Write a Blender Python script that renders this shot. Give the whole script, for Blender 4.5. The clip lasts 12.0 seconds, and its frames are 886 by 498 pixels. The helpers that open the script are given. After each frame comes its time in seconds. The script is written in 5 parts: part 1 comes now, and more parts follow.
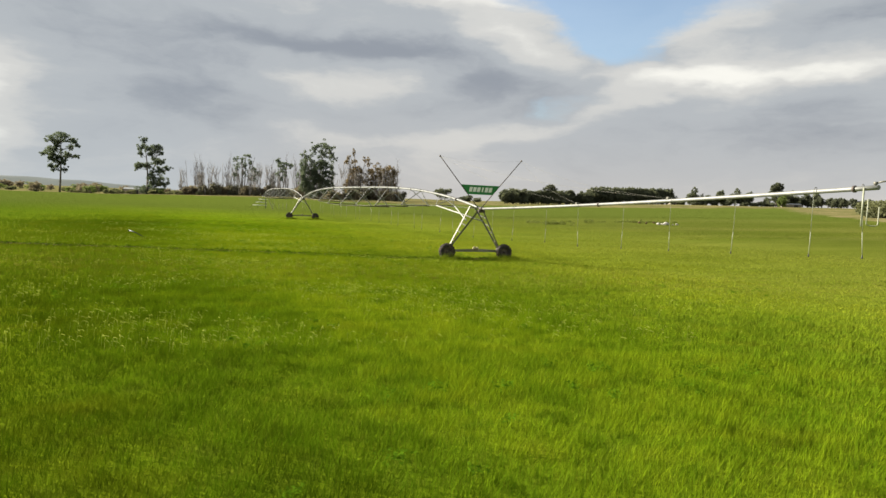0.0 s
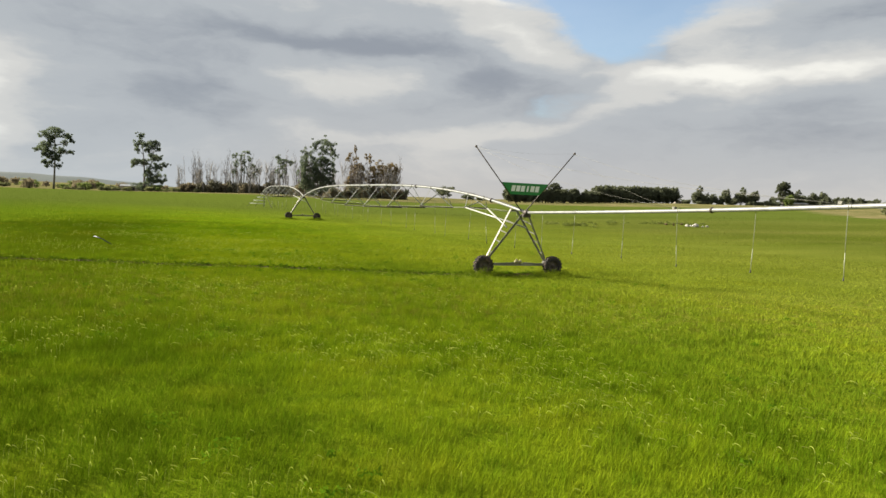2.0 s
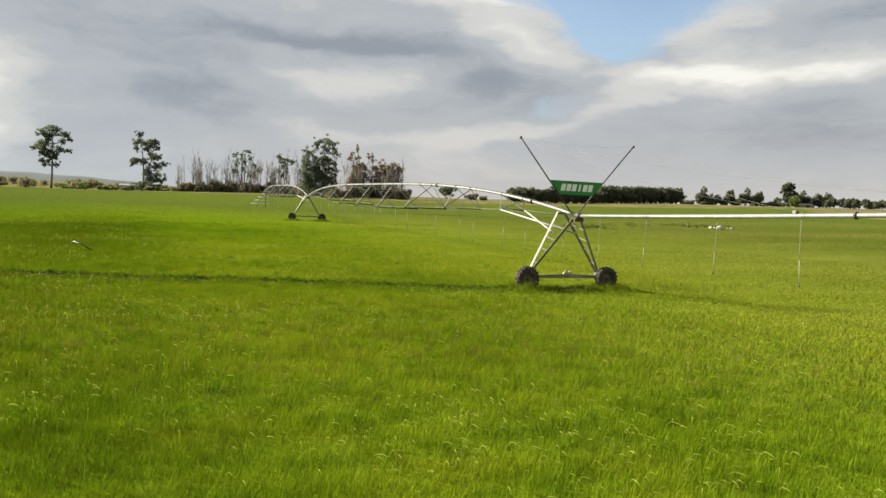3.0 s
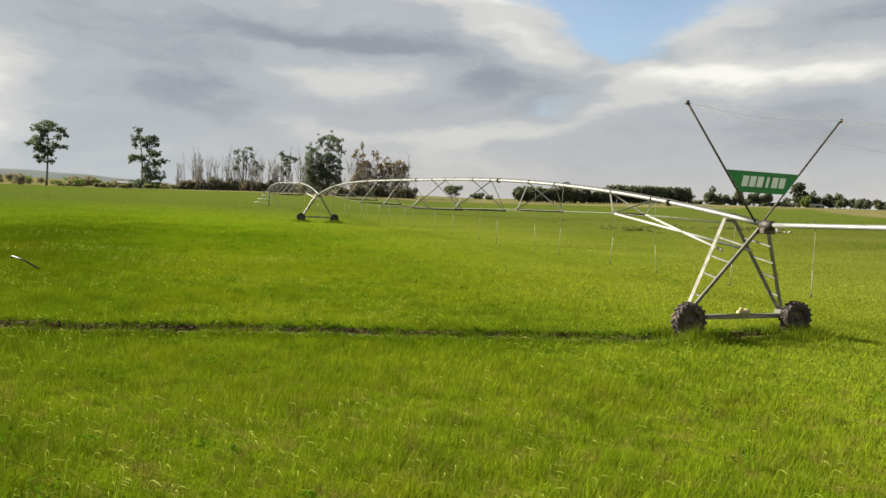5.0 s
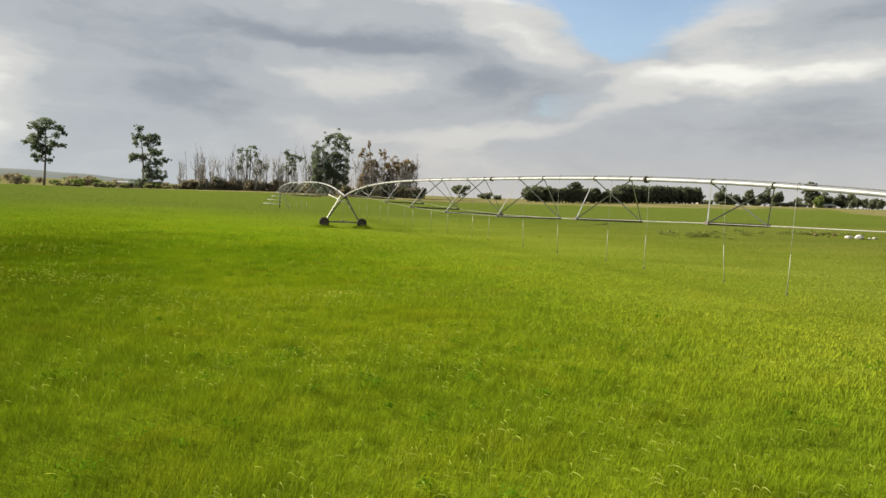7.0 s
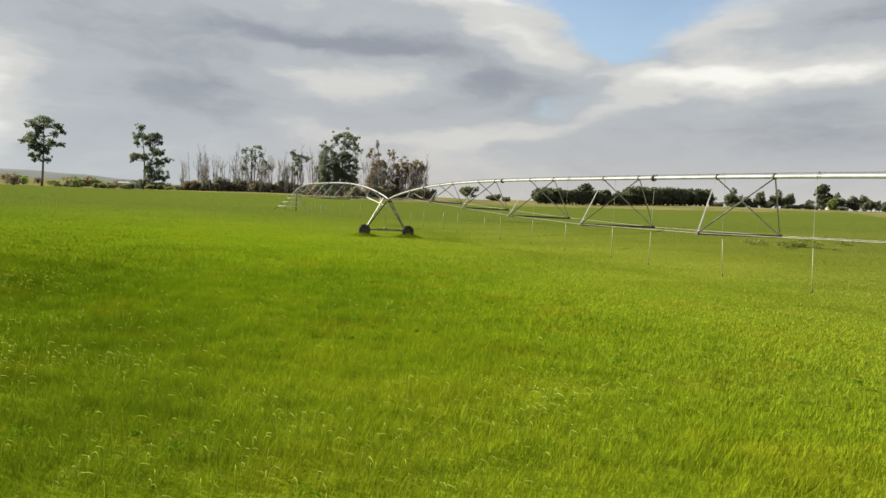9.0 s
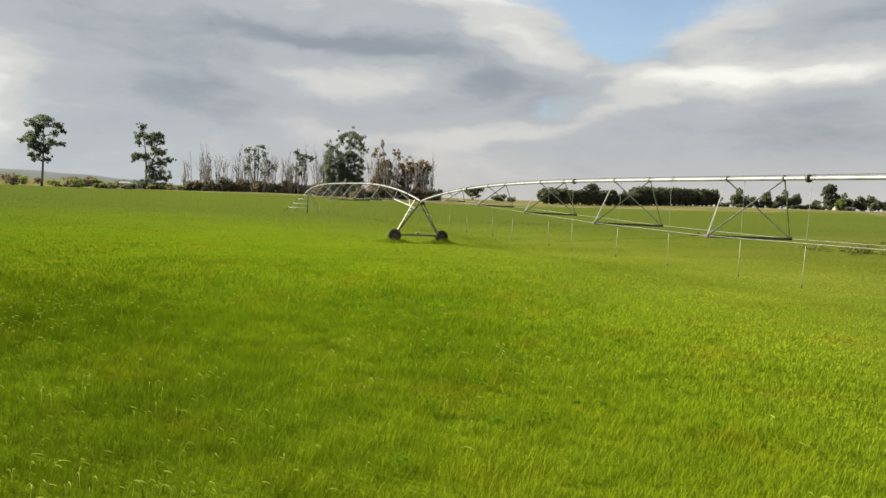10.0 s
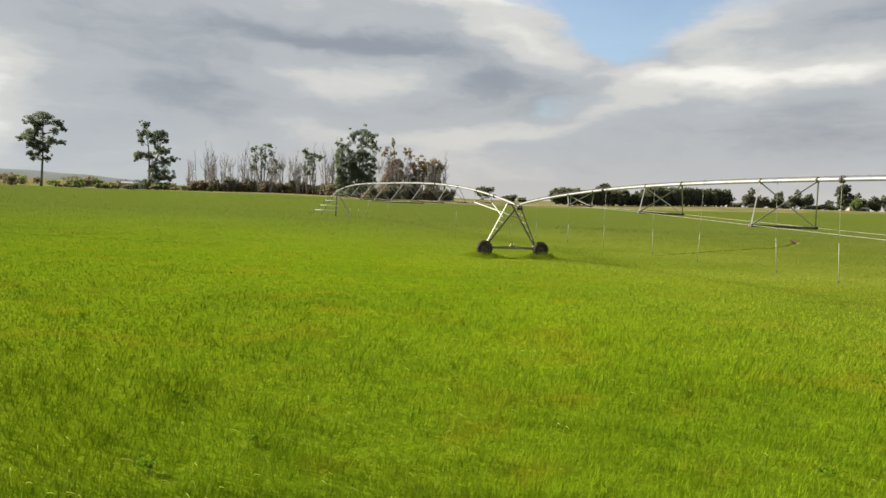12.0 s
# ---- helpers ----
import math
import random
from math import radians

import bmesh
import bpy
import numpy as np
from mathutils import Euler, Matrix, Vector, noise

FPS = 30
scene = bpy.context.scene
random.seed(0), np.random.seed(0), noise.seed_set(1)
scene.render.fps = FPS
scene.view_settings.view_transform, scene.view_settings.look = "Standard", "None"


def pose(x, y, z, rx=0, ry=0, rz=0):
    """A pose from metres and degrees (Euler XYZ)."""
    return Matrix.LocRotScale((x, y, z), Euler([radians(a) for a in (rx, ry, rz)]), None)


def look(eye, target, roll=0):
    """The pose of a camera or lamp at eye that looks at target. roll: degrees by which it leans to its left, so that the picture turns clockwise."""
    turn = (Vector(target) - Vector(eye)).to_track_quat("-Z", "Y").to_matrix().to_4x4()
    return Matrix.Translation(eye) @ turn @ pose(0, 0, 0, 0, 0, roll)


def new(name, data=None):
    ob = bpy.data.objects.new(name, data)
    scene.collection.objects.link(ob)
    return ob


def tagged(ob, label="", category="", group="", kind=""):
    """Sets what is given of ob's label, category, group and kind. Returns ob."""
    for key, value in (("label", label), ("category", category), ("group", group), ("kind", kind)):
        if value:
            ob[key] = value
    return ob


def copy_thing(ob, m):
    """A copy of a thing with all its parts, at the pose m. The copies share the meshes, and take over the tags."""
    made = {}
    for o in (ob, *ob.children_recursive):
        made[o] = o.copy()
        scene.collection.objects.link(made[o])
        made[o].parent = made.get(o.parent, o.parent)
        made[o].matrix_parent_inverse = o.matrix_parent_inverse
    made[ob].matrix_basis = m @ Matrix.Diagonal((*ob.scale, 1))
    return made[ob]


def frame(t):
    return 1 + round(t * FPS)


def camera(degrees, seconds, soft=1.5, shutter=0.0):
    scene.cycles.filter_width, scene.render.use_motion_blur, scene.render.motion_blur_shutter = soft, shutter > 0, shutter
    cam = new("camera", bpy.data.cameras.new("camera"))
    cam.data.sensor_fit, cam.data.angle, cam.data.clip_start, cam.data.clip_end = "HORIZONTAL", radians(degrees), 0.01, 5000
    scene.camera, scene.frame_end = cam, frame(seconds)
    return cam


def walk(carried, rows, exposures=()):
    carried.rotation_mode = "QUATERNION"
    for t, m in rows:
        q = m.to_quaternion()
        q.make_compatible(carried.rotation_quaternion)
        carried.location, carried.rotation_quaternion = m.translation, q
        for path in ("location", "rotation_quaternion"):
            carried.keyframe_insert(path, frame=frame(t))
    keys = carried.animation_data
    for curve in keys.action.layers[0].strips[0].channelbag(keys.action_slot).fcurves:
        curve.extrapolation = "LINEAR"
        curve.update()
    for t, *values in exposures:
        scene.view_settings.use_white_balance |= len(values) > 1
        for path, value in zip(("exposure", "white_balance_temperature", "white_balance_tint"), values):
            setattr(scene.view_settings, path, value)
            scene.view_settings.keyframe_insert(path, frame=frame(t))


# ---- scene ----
cam = camera(66.0, 12.0)
PATH = [
    (0, (-0.989, -1.556, 3.584), (-0.793, 0.429, 3.443), 2.4),
    (0.5, (-1.018, 0.309, 3.612), (-0.821, 2.294, 3.47), 2.5),
    (1, (-1.149, 2.353, 3.659), (-0.954, 4.338, 3.513), 2.4),
    (1.5, (-1.474, 4.506, 3.693), (-1.277, 6.491, 3.547), 2.5),
    (2, (-1.943, 6.896, 3.686), (-1.747, 8.881, 3.539), 2.6),
    (2.5, (-2.44, 9.474, 3.646), (-2.245, 11.459, 3.499), 2.7),
    (3, (-2.993, 12.159, 3.643), (-2.798, 14.144, 3.496), 2.7),
    (5, (-5.182, 22.454, 3.491), (-4.989, 24.439, 3.341), 2.9),
    (5.5, (-5.815, 25.081, 3.509), (-5.624, 27.066, 3.359), 2.7),
    (6, (-6.595, 27.69, 3.544), (-6.403, 29.675, 3.393), 2.9),
    (6.5, (-7.5, 30.334, 3.587), (-7.308, 32.319, 3.435), 2.9),
    (7, (-8.599, 33.122, 3.503), (-8.409, 35.107, 3.352), 2.9),
    (9, (-12.921, 44.373, 3.415), (-12.731, 46.359, 3.268), 3.0),
    (9.5, (-14.093, 47.235, 3.374), (-13.904, 49.22, 3.227), 3.1),
    (10, (-15.357, 50.039, 3.433), (-15.168, 52.024, 3.286), 3.0),
    (10.5, (-16.677, 52.976, 3.407), (-16.488, 54.961, 3.259), 2.9),
    (11, (-18.041, 55.689, 3.422), (-17.852, 57.674, 3.274), 3.0),
    (11.5, (-19.362, 58.484, 3.396), (-19.172, 60.47, 3.248), 3.0),
    (12, (-20.691, 61.572, 3.314), (-20.501, 63.558, 3.167), 3.0),
]
walk(cam, [(t, look(e, a, r)) for t, e, a, r in PATH], exposures=((0, 1.45), (12, 1.45)))

# ---- sky, sun ----
SUN_FROM = Vector((-0.90, 0.43, 0.0)).normalized()
SUN_ELEV = radians(25)


def nodes_of(tree):
    """Short way to add nodes: n(type, inputs by index or name, settings)."""
    def n(kind, ins=None, operation="", data_type="", blend_type="", interpolation_type="", clamp=False):
        node = tree.nodes.new(kind)
        if operation:
            node.operation = operation
        if data_type:
            node.data_type = data_type
        if blend_type:
            node.blend_type = blend_type
        if interpolation_type:
            node.interpolation_type = interpolation_type
        if clamp:
            node.use_clamp = True
        for k, v in (ins or {}).items():
            if isinstance(v, bpy.types.NodeSocket):
                tree.links.new(v, node.inputs[k])
            else:
                node.inputs[k].default_value = v
        return node
    return n


def make_sky():
    world = bpy.data.worlds.new("sky")
    scene.world = world
    world.use_nodes = True
    tree = world.node_tree
    tree.nodes.clear()
    n = nodes_of(tree)

    def m(op, a, b=0.0, c=0.0, clamp=False):
        return n("ShaderNodeMath", {0: a, 1: b, 2: c}, operation=op, clamp=clamp).outputs[0]

    coord = n("ShaderNodeTexCoord").outputs["Generated"]
    xyz = n("ShaderNodeSeparateXYZ", {0: coord})
    az = m("SUBTRACT", m("ARCTAN2", xyz.outputs[0], xyz.outputs[1]), 0.101)
    el = m("ARCSINE", xyz.outputs[2])
    flat = n("ShaderNodeCombineXYZ", {0: m("MULTIPLY", az, 3.2), 1: m("MULTIPLY", el, 9.0), 2: 0.35}).outputs[0]
    warp = n("ShaderNodeTexNoise", {"Vector": flat, "Scale": 1.6, "Detail": 5.0, "Roughness": 0.55})
    wx = n("ShaderNodeSeparateXYZ", {0: warp.outputs["Color"]})
    u = m("ADD", az, m("MULTIPLY", m("SUBTRACT", wx.outputs[0], 0.5), 0.18))
    v = m("ADD", el, m("MULTIPLY", m("SUBTRACT", wx.outputs[1], 0.5), 0.065))

    def bank(u0, v0, su, sv, lean=0.0):
        """A soft-edged bank of cloud (or a gap) at azimuth u0, elevation v0."""
        du = m("DIVIDE", m("SUBTRACT", u, u0), su)
        dv = m("DIVIDE", m("SUBTRACT", m("SUBTRACT", v, v0), m("MULTIPLY", m("SUBTRACT", u, u0), lean)), sv)
        r2 = m("ADD", m("MULTIPLY", du, du), m("MULTIPLY", dv, dv))
        return m("POWER", 2.718, m("MULTIPLY", r2, -1.0))

    drift = n("ShaderNodeVectorMath", {0: flat, 1: n("ShaderNodeVectorMath", {0: warp.outputs["Color"], "Scale": 0.7}, operation="SCALE").outputs[0]}, operation="ADD").outputs[0]
    fine = n("ShaderNodeTexNoise", {"Vector": drift, "Scale": 1.5, "Detail": 9.0, "Roughness": 0.56}).outputs["Fac"]
    glow = m("ADD", 0.47, m("MULTIPLY", m("SUBTRACT", fine, 0.5), 0.85))
    for amount, spot in BANKS:
        glow = m("ADD", glow, m("MULTIPLY", bank(*spot), amount))
    ramp = n("ShaderNodeValToRGB", {0: glow})
    ramp.color_ramp.interpolation = "EASE"
    e = ramp.color_ramp.elements
    e[0].position, e[0].color = 0.08, (0.270, 0.300, 0.345, 1)
    e[1].position, e[1].color = 0.98, (0.880, 0.870, 0.810, 1)
    mid = e.new(0.42)
    mid.color = (0.420, 0.450, 0.478, 1)
    mid = e.new(0.68)
    mid.color = (0.597, 0.600, 0.585, 1)
    haze = m("POWER", 2.718, m("MULTIPLY", m("ABSOLUTE", el), -16.0))
    side = n("ShaderNodeMapRange", {0: az, 1: -0.45, 2: -0.10}, interpolation_type="SMOOTHSTEP").outputs[0]
    tint = n("ShaderNodeMix", {0: side, 6: (0.480, 0.515, 0.530, 1), 7: (0.575, 0.535, 0.485, 1)}, data_type="RGBA").outputs[2]
    cloud = n("ShaderNodeMix", {0: m("MULTIPLY", haze, 0.72), 6: ramp.outputs[0], 7: tint}, data_type="RGBA").outputs[2]
    gap = m("ADD", bank(*GAPS[0]), bank(*GAPS[1]))
    gap = m("ADD", gap, m("MULTIPLY", bank(*GAPS[2]), 0.33))
    gap = m("ADD", gap, m("MULTIPLY", bank(*GAPS[3]), 0.6))
    gap = m("ADD", gap, m("MULTIPLY", m("SUBTRACT", fine, 0.5), -1.1))
    gap = n("ShaderNodeMapRange", {0: gap, 1: 0.30, 2: 0.72, 3: 0.0, 4: 1.0}, interpolation_type="SMOOTHSTEP").outputs[0]
    blue = n("ShaderNodeTexSky")
    blue.sky_type, blue.sun_disc, blue.sun_elevation = "NISHITA", False, SUN_ELEV
    blue.sun_rotation, blue.air_density, blue.dust_density = math.atan2(SUN_FROM.x, SUN_FROM.y), 1.0, 1.2
    blue = n("ShaderNodeBackground", {0: blue.outputs[0], 1: 0.069})
    white = n("ShaderNodeBackground", {0: cloud, 1: CLOUD_LIGHT})
    both = n("ShaderNodeMixShader", {0: m("MULTIPLY", gap, 0.88), 1: white.outputs[0], 2: blue.outputs[0]})
    tree.links.new(both.outputs[0], n("ShaderNodeOutputWorld").inputs[0])


CLOUD_LIGHT = 0.405
# banks of brighter or darker cloud: amount, (azimuth, elevation, widths, lean)
BANKS = [
    (-0.34, (-0.12, 0.214, 0.17, 0.022, 0.0)),
    (-0.31, (0.02, 0.170, 0.18, 0.028, -0.05)),
    (-0.14, (-0.42, 0.200, 0.30, 0.090, 0.0)),
    (-0.22, (0.46, 0.110, 0.26, 0.035, 0.0)),
    (-0.30, (0.54, 0.244, 0.13, 0.026, 0.0)),
    (-0.12, (-0.02, 0.128, 0.16, 0.012, 0.05)),
    (0.44, (-0.13, 0.160, 0.11, 0.022, 0.05)),
    (-0.16, (-0.34, 0.120, 0.16, 0.060, 0.0)),
    (0.20, (-0.22, 0.190, 0.08, 0.012, 0.0)),
    (0.44, (0.42, 0.182, 0.20, 0.015, 0.03)),
    (0.32, (0.25, 0.148, 0.07, 0.018, 0.35)),
    (0.24, (0.10, 0.100, 0.16, 0.015, 0.12)),
    (0.62, (-0.62, 0.095, 0.07, 0.070, 0.0)),
    (0.42, (0.02, 0.280, 0.09, 0.022, -0.10)),
    (0.40, (0.08, 0.228, 0.08, 0.022, -0.25)),
    (0.28, (0.36, 0.258, 0.10, 0.030, 0.15)),
]
GAPS = [(0.215, 0.335, 0.230, 0.080, 0.0), (0.235, 0.240, 0.080, 0.046, -0.2), (0.15, 0.138, 0.12, 0.022, 0.1), (0.250, 0.290, 0.110, 0.040, 0.0)]
make_sky()

sun = new("sun", bpy.data.lights.new("sun", "SUN"))
sun.data.energy, sun.data.angle, sun.data.color = 5.0, radians(8.0), (1.0, 0.93, 0.80)
toward = SUN_FROM * math.cos(SUN_ELEV) + Vector((0, 0, math.sin(SUN_ELEV)))
sun.matrix_world = look(toward * 400, (0, 0, 0))

# ---- materials ----
# the centre of the machine's circle and the radii of its two wheel tracks
PIVOT = Vector((-27.48, 161.65, 0))
TRACK_OUT, TRACK_IN = 125.2, 59.8


def material(name):
    mat = bpy.data.materials.new(name)
    mat.use_nodes = True
    mat.node_tree.nodes.clear()
    return mat, nodes_of(mat.node_tree)


def finish(mat, n, shader):
    out = n("ShaderNodeOutputMaterial")
    mat.node_tree.links.new(shader, out.inputs[0])
    return mat


def ramp_of(n, fac, *stops):
    node = n("ShaderNodeValToRGB", {0: fac})
    e = node.color_ramp.elements
    e[0].position, e[0].color = stops[0][0], (*stops[0][1], 1)
    e[1].position, e[1].color = stops[-1][0], (*stops[-1][1], 1)
    for p, c in stops[1:-1]:
        e.new(p).color = (*c, 1)
    return node.outputs[0]


def noise_of(n, scale, detail=4.0, rough=0.55, stretch=None, local=False):
    vec = n("ShaderNodeTexCoord").outputs["Object"] if local else n("ShaderNodeNewGeometry").outputs["Position"]
    if stretch:
        vec = n("ShaderNodeVectorMath", {0: vec, 1: stretch}, operation="MULTIPLY").outputs[0]
    return n("ShaderNodeTexNoise", {"Vector": vec, "Scale": scale, "Detail": detail, "Roughness": rough}).outputs["Fac"]


def mixed(n, fac, a, b, kind="MIX"):
    return n("ShaderNodeMix", {0: fac, 6: a, 7: b}, data_type="RGBA", blend_type=kind).outputs[2]


def surface(name, dark, light, scale, rough=0.6, metal=0.0, bump=0.0, bump_scale=None, spots=None, local=True):
    """Two tones of a noise, a finer bump, and optional spots of a third colour (rust, mud)."""
    mat, n = material(name)
    col = ramp_of(n, noise_of(n, scale, 6.0, 0.6, local=local), (0.3, dark), (0.7, light))
    if spots:
        mask = n("ShaderNodeMapRange", {0: noise_of(n, spots[1], 5.0, 0.65, local=local), 1: spots[2], 2: spots[2] + 0.12})
        col = mixed(n, mask.outputs[0], col, (*spots[0], 1))
    bs = n("ShaderNodeBsdfPrincipled", {"Base Color": col, "Metallic": metal})
    r = n("ShaderNodeMapRange", {0: noise_of(n, scale * 3, local=local), 3: rough - 0.1, 4: rough + 0.1})
    mat.node_tree.links.new(r.outputs[0], bs.inputs["Roughness"])
    if bump:
        b = n("ShaderNodeBump", {"Strength": bump, "Distance": 0.02, "Height": noise_of(n, bump_scale or scale * 4, 6.0, local=local)})
        mat.node_tree.links.new(b.outputs[0], bs.inputs["Normal"])
    return finish(mat, n, bs.outputs[0])


def duller(n, col, k=1.0):
    """The pasture changes from south to north: olive with dead brown leaf in the south, duller and darker far off."""
    y = n("ShaderNodeSeparateXYZ", {0: n("ShaderNodeNewGeometry").outputs["Position"]}).outputs[1]
    band = n("ShaderNodeMath", {0: n("ShaderNodeMath", {0: y, 1: 30.0}, operation="SUBTRACT").outputs[0]}, operation="ABSOLUTE").outputs[0]
    south = n("ShaderNodeMapRange", {0: y, 1: 8.0, 2: 28.0, 3: 0.04, 4: 0.15}).outputs[0]
    col = mixed(n, south, col, (0.265 * k, 0.285 * k, 0.022 * k, 1))
    strip = n("ShaderNodeMapRange", {0: band, 1: 3.0, 2: 8.0, 3: 0.70, 4: 0.07}).outputs[0]
    dead = n("ShaderNodeMapRange", {0: noise_of(n, 2.3, 5.0, 0.7, (1, 1, 0.1)), 1: 0.50, 2: 0.66}).outputs[0]
    col = mixed(n, n("ShaderNodeMath", {0: dead, 1: strip}, operation="MULTIPLY").outputs[0], col, (0.215, 0.165, 0.040, 1))
    # a paler band: sheen of grass seen at a low angle, painted in
    pale_band = n("ShaderNodeMath", {0: n("ShaderNodeMath", {0: y, 1: 48.0}, operation="SUBTRACT").outputs[0]}, operation="ABSOLUTE").outputs[0]
    pale_band = n("ShaderNodeMapRange", {0: pale_band, 1: 8.0, 2: 24.0, 3: 0.10, 4: 0.0}).outputs[0]
    col = mixed(n, pale_band, col, (0.250 * k, 0.285 * k, 0.020 * k, 1))
    green = n("ShaderNodeMapRange", {0: y, 1: 52.0, 2: 66.0, 3: 0.0, 4: 1.0}).outputs[0]
    col = mixed(n, green, col, (0.92, 1.0, 0.85, 1), "MULTIPLY")
    rusty = n("ShaderNodeMapRange", {0: noise_of(n, 0.33, 4.0, 0.62, (1, 1.4, 0.1)), 1: 0.53, 2: 0.68, 3: 0.0, 4: 0.45}).outputs[0]
    patchy = n("ShaderNodeMath", {0: green, 1: 0.5, 2: 0.5}, operation="MULTIPLY_ADD").outputs[0]
    col = mixed(n, n("ShaderNodeMath", {0: rusty, 1: patchy}, operation="MULTIPLY").outputs[0], col, (0.275 * k, 0.250 * k, 0.012 * k, 1))
    x = n("ShaderNodeSeparateXYZ", {0: n("ShaderNodeNewGeometry").outputs["Position"]}).outputs[0]
    across = n("ShaderNodeMath", {0: y, 1: 0.3, 2: x}, operation="MULTIPLY_ADD").outputs[0]
    east = n("ShaderNodeMapRange", {0: across, 1: 9.0, 2: 34.0, 3: 0.0, 4: 0.65}).outputs[0]
    streak = ramp_of(n, noise_of(n, 0.16, 4.0, 0.6, (0.45, 1, 0.1)), (0.35, (0.158 * k, 0.188 * k, 0.026 * k)), (0.62, (0.245 * k, 0.268 * k, 0.044 * k)))
    col = mixed(n, east, col, streak)
    slope = n("ShaderNodeMapRange", {0: across, 1: 34.0, 2: 70.0, 3: 0.0, 4: 0.75}).outputs[0]
    dry = ramp_of(n, noise_of(n, 0.045, 5.0, 0.62, (0.35, 1, 0.1)), (0.38, (0.098 * k, 0.124 * k, 0.018 * k)), (0.60, (0.178 * k, 0.182 * k, 0.044 * k)))
    col = mixed(n, slope, col, dry)
    # the same westward darkening, mixed into the colour in place of shade
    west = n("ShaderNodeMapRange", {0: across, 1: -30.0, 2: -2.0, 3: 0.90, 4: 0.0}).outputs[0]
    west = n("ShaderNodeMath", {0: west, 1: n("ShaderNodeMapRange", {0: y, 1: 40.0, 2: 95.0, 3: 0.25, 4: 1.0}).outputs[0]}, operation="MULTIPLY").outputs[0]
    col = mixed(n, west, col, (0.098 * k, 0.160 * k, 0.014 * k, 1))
    far = n("ShaderNodeMapRange", {0: y, 1: 95.0, 2: 150.0, 3: 0.0, 4: 0.88}).outputs[0]
    return mixed(n, far, col, (0.084, 0.110, 0.019, 1))


def leafy(name, dark, mid, light, patch=0.12, thin=0.45, gloss=0.25, lift=0.0, field=False):
    """Leaves and blades: colour by broad patches, finer patches and by leaf; part of the light passes through."""
    mat, n = material(name)
    broad = noise_of(n, patch, 4.0, 0.6, (1, 1, 0.2))
    small = noise_of(n, patch * 9, 3.0, 0.6, (1, 1, 0.2))
    isle = n("ShaderNodeNewGeometry").outputs["Random Per Island"]
    f = n("ShaderNodeMath", {0: broad, 1: 0.56 if field else 0.62}, operation="MULTIPLY").outputs[0]
    f = n("ShaderNodeMath", {0: small, 1: 0.53 if field else 0.38, 2: f}, operation="MULTIPLY_ADD").outputs[0]
    f = n("ShaderNodeMath", {0: isle, 1: 0.15 if field else 0.10, 2: f}, operation="MULTIPLY_ADD").outputs[0]
    if field:
        tuft = noise_of(n, 5.5, 2.0, 0.6, (1, 1, 0.1))
        f = n("ShaderNodeMath", {0: tuft, 1: 0.10, 2: n("ShaderNodeMath", {0: f, 1: 0.11}, operation="SUBTRACT").outputs[0]}, operation="MULTIPLY_ADD").outputs[0]
        rank = n("ShaderNodeMapRange", {0: noise_of(n, 1.5, 4.0, 0.66, (1, 1.3, 0.1)), 1: 0.54, 2: 0.68, 3: 0.0, 4: -0.30}).outputs[0]
        f = n("ShaderNodeMath", {0: f, 1: rank}, operation="ADD").outputs[0]
        north = n("ShaderNodeSeparateXYZ", {0: n("ShaderNodeNewGeometry").outputs["Position"]}).outputs[1]
        north = n("ShaderNodeMapRange", {0: north, 1: 62.0, 2: 76.0, 3: 0.0, 4: -0.09}).outputs[0]
        f = n("ShaderNodeMath", {0: f, 1: north}, operation="ADD").outputs[0]
        deep = n("ShaderNodeSeparateXYZ", {0: n("ShaderNodeNewGeometry").outputs["Position"]}).outputs[1]
        deep = n("ShaderNodeMapRange", {0: deep, 1: 4.0, 2: 22.0, 3: -0.06, 4: 0.0}).outputs[0]
        f = n("ShaderNodeMath", {0: f, 1: deep}, operation="ADD").outputs[0]
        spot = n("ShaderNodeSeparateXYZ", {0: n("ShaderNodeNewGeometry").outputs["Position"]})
        # darker to the west: shaded look towards the sun, put into the colour
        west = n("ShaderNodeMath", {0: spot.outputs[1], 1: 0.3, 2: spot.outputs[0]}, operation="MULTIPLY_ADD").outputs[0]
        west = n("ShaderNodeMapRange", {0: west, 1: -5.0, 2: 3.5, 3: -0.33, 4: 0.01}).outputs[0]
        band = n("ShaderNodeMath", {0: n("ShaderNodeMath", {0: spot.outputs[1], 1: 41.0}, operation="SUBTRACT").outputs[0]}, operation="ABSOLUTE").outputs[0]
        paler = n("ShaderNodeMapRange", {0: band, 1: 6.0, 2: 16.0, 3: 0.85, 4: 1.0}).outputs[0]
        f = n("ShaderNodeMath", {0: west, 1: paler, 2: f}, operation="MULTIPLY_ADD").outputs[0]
        # this band is raised a little, low-angle sheen put into the tone
        pale_band = n("ShaderNodeMapRange", {0: band, 1: 7.0, 2: 17.0, 3: 0.04, 4: 0.0}).outputs[0]
        f = n("ShaderNodeMath", {0: f, 1: pale_band}, operation="ADD").outputs[0]
        # darkened again in the north-west, more painted shade in the colour
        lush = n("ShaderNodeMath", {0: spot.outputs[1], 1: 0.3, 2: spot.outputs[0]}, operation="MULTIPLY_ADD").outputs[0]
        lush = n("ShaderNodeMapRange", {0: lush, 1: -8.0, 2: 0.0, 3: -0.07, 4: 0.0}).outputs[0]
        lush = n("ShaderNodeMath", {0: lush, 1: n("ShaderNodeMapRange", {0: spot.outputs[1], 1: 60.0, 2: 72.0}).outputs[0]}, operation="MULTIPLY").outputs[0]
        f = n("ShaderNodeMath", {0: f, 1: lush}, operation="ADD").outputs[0]
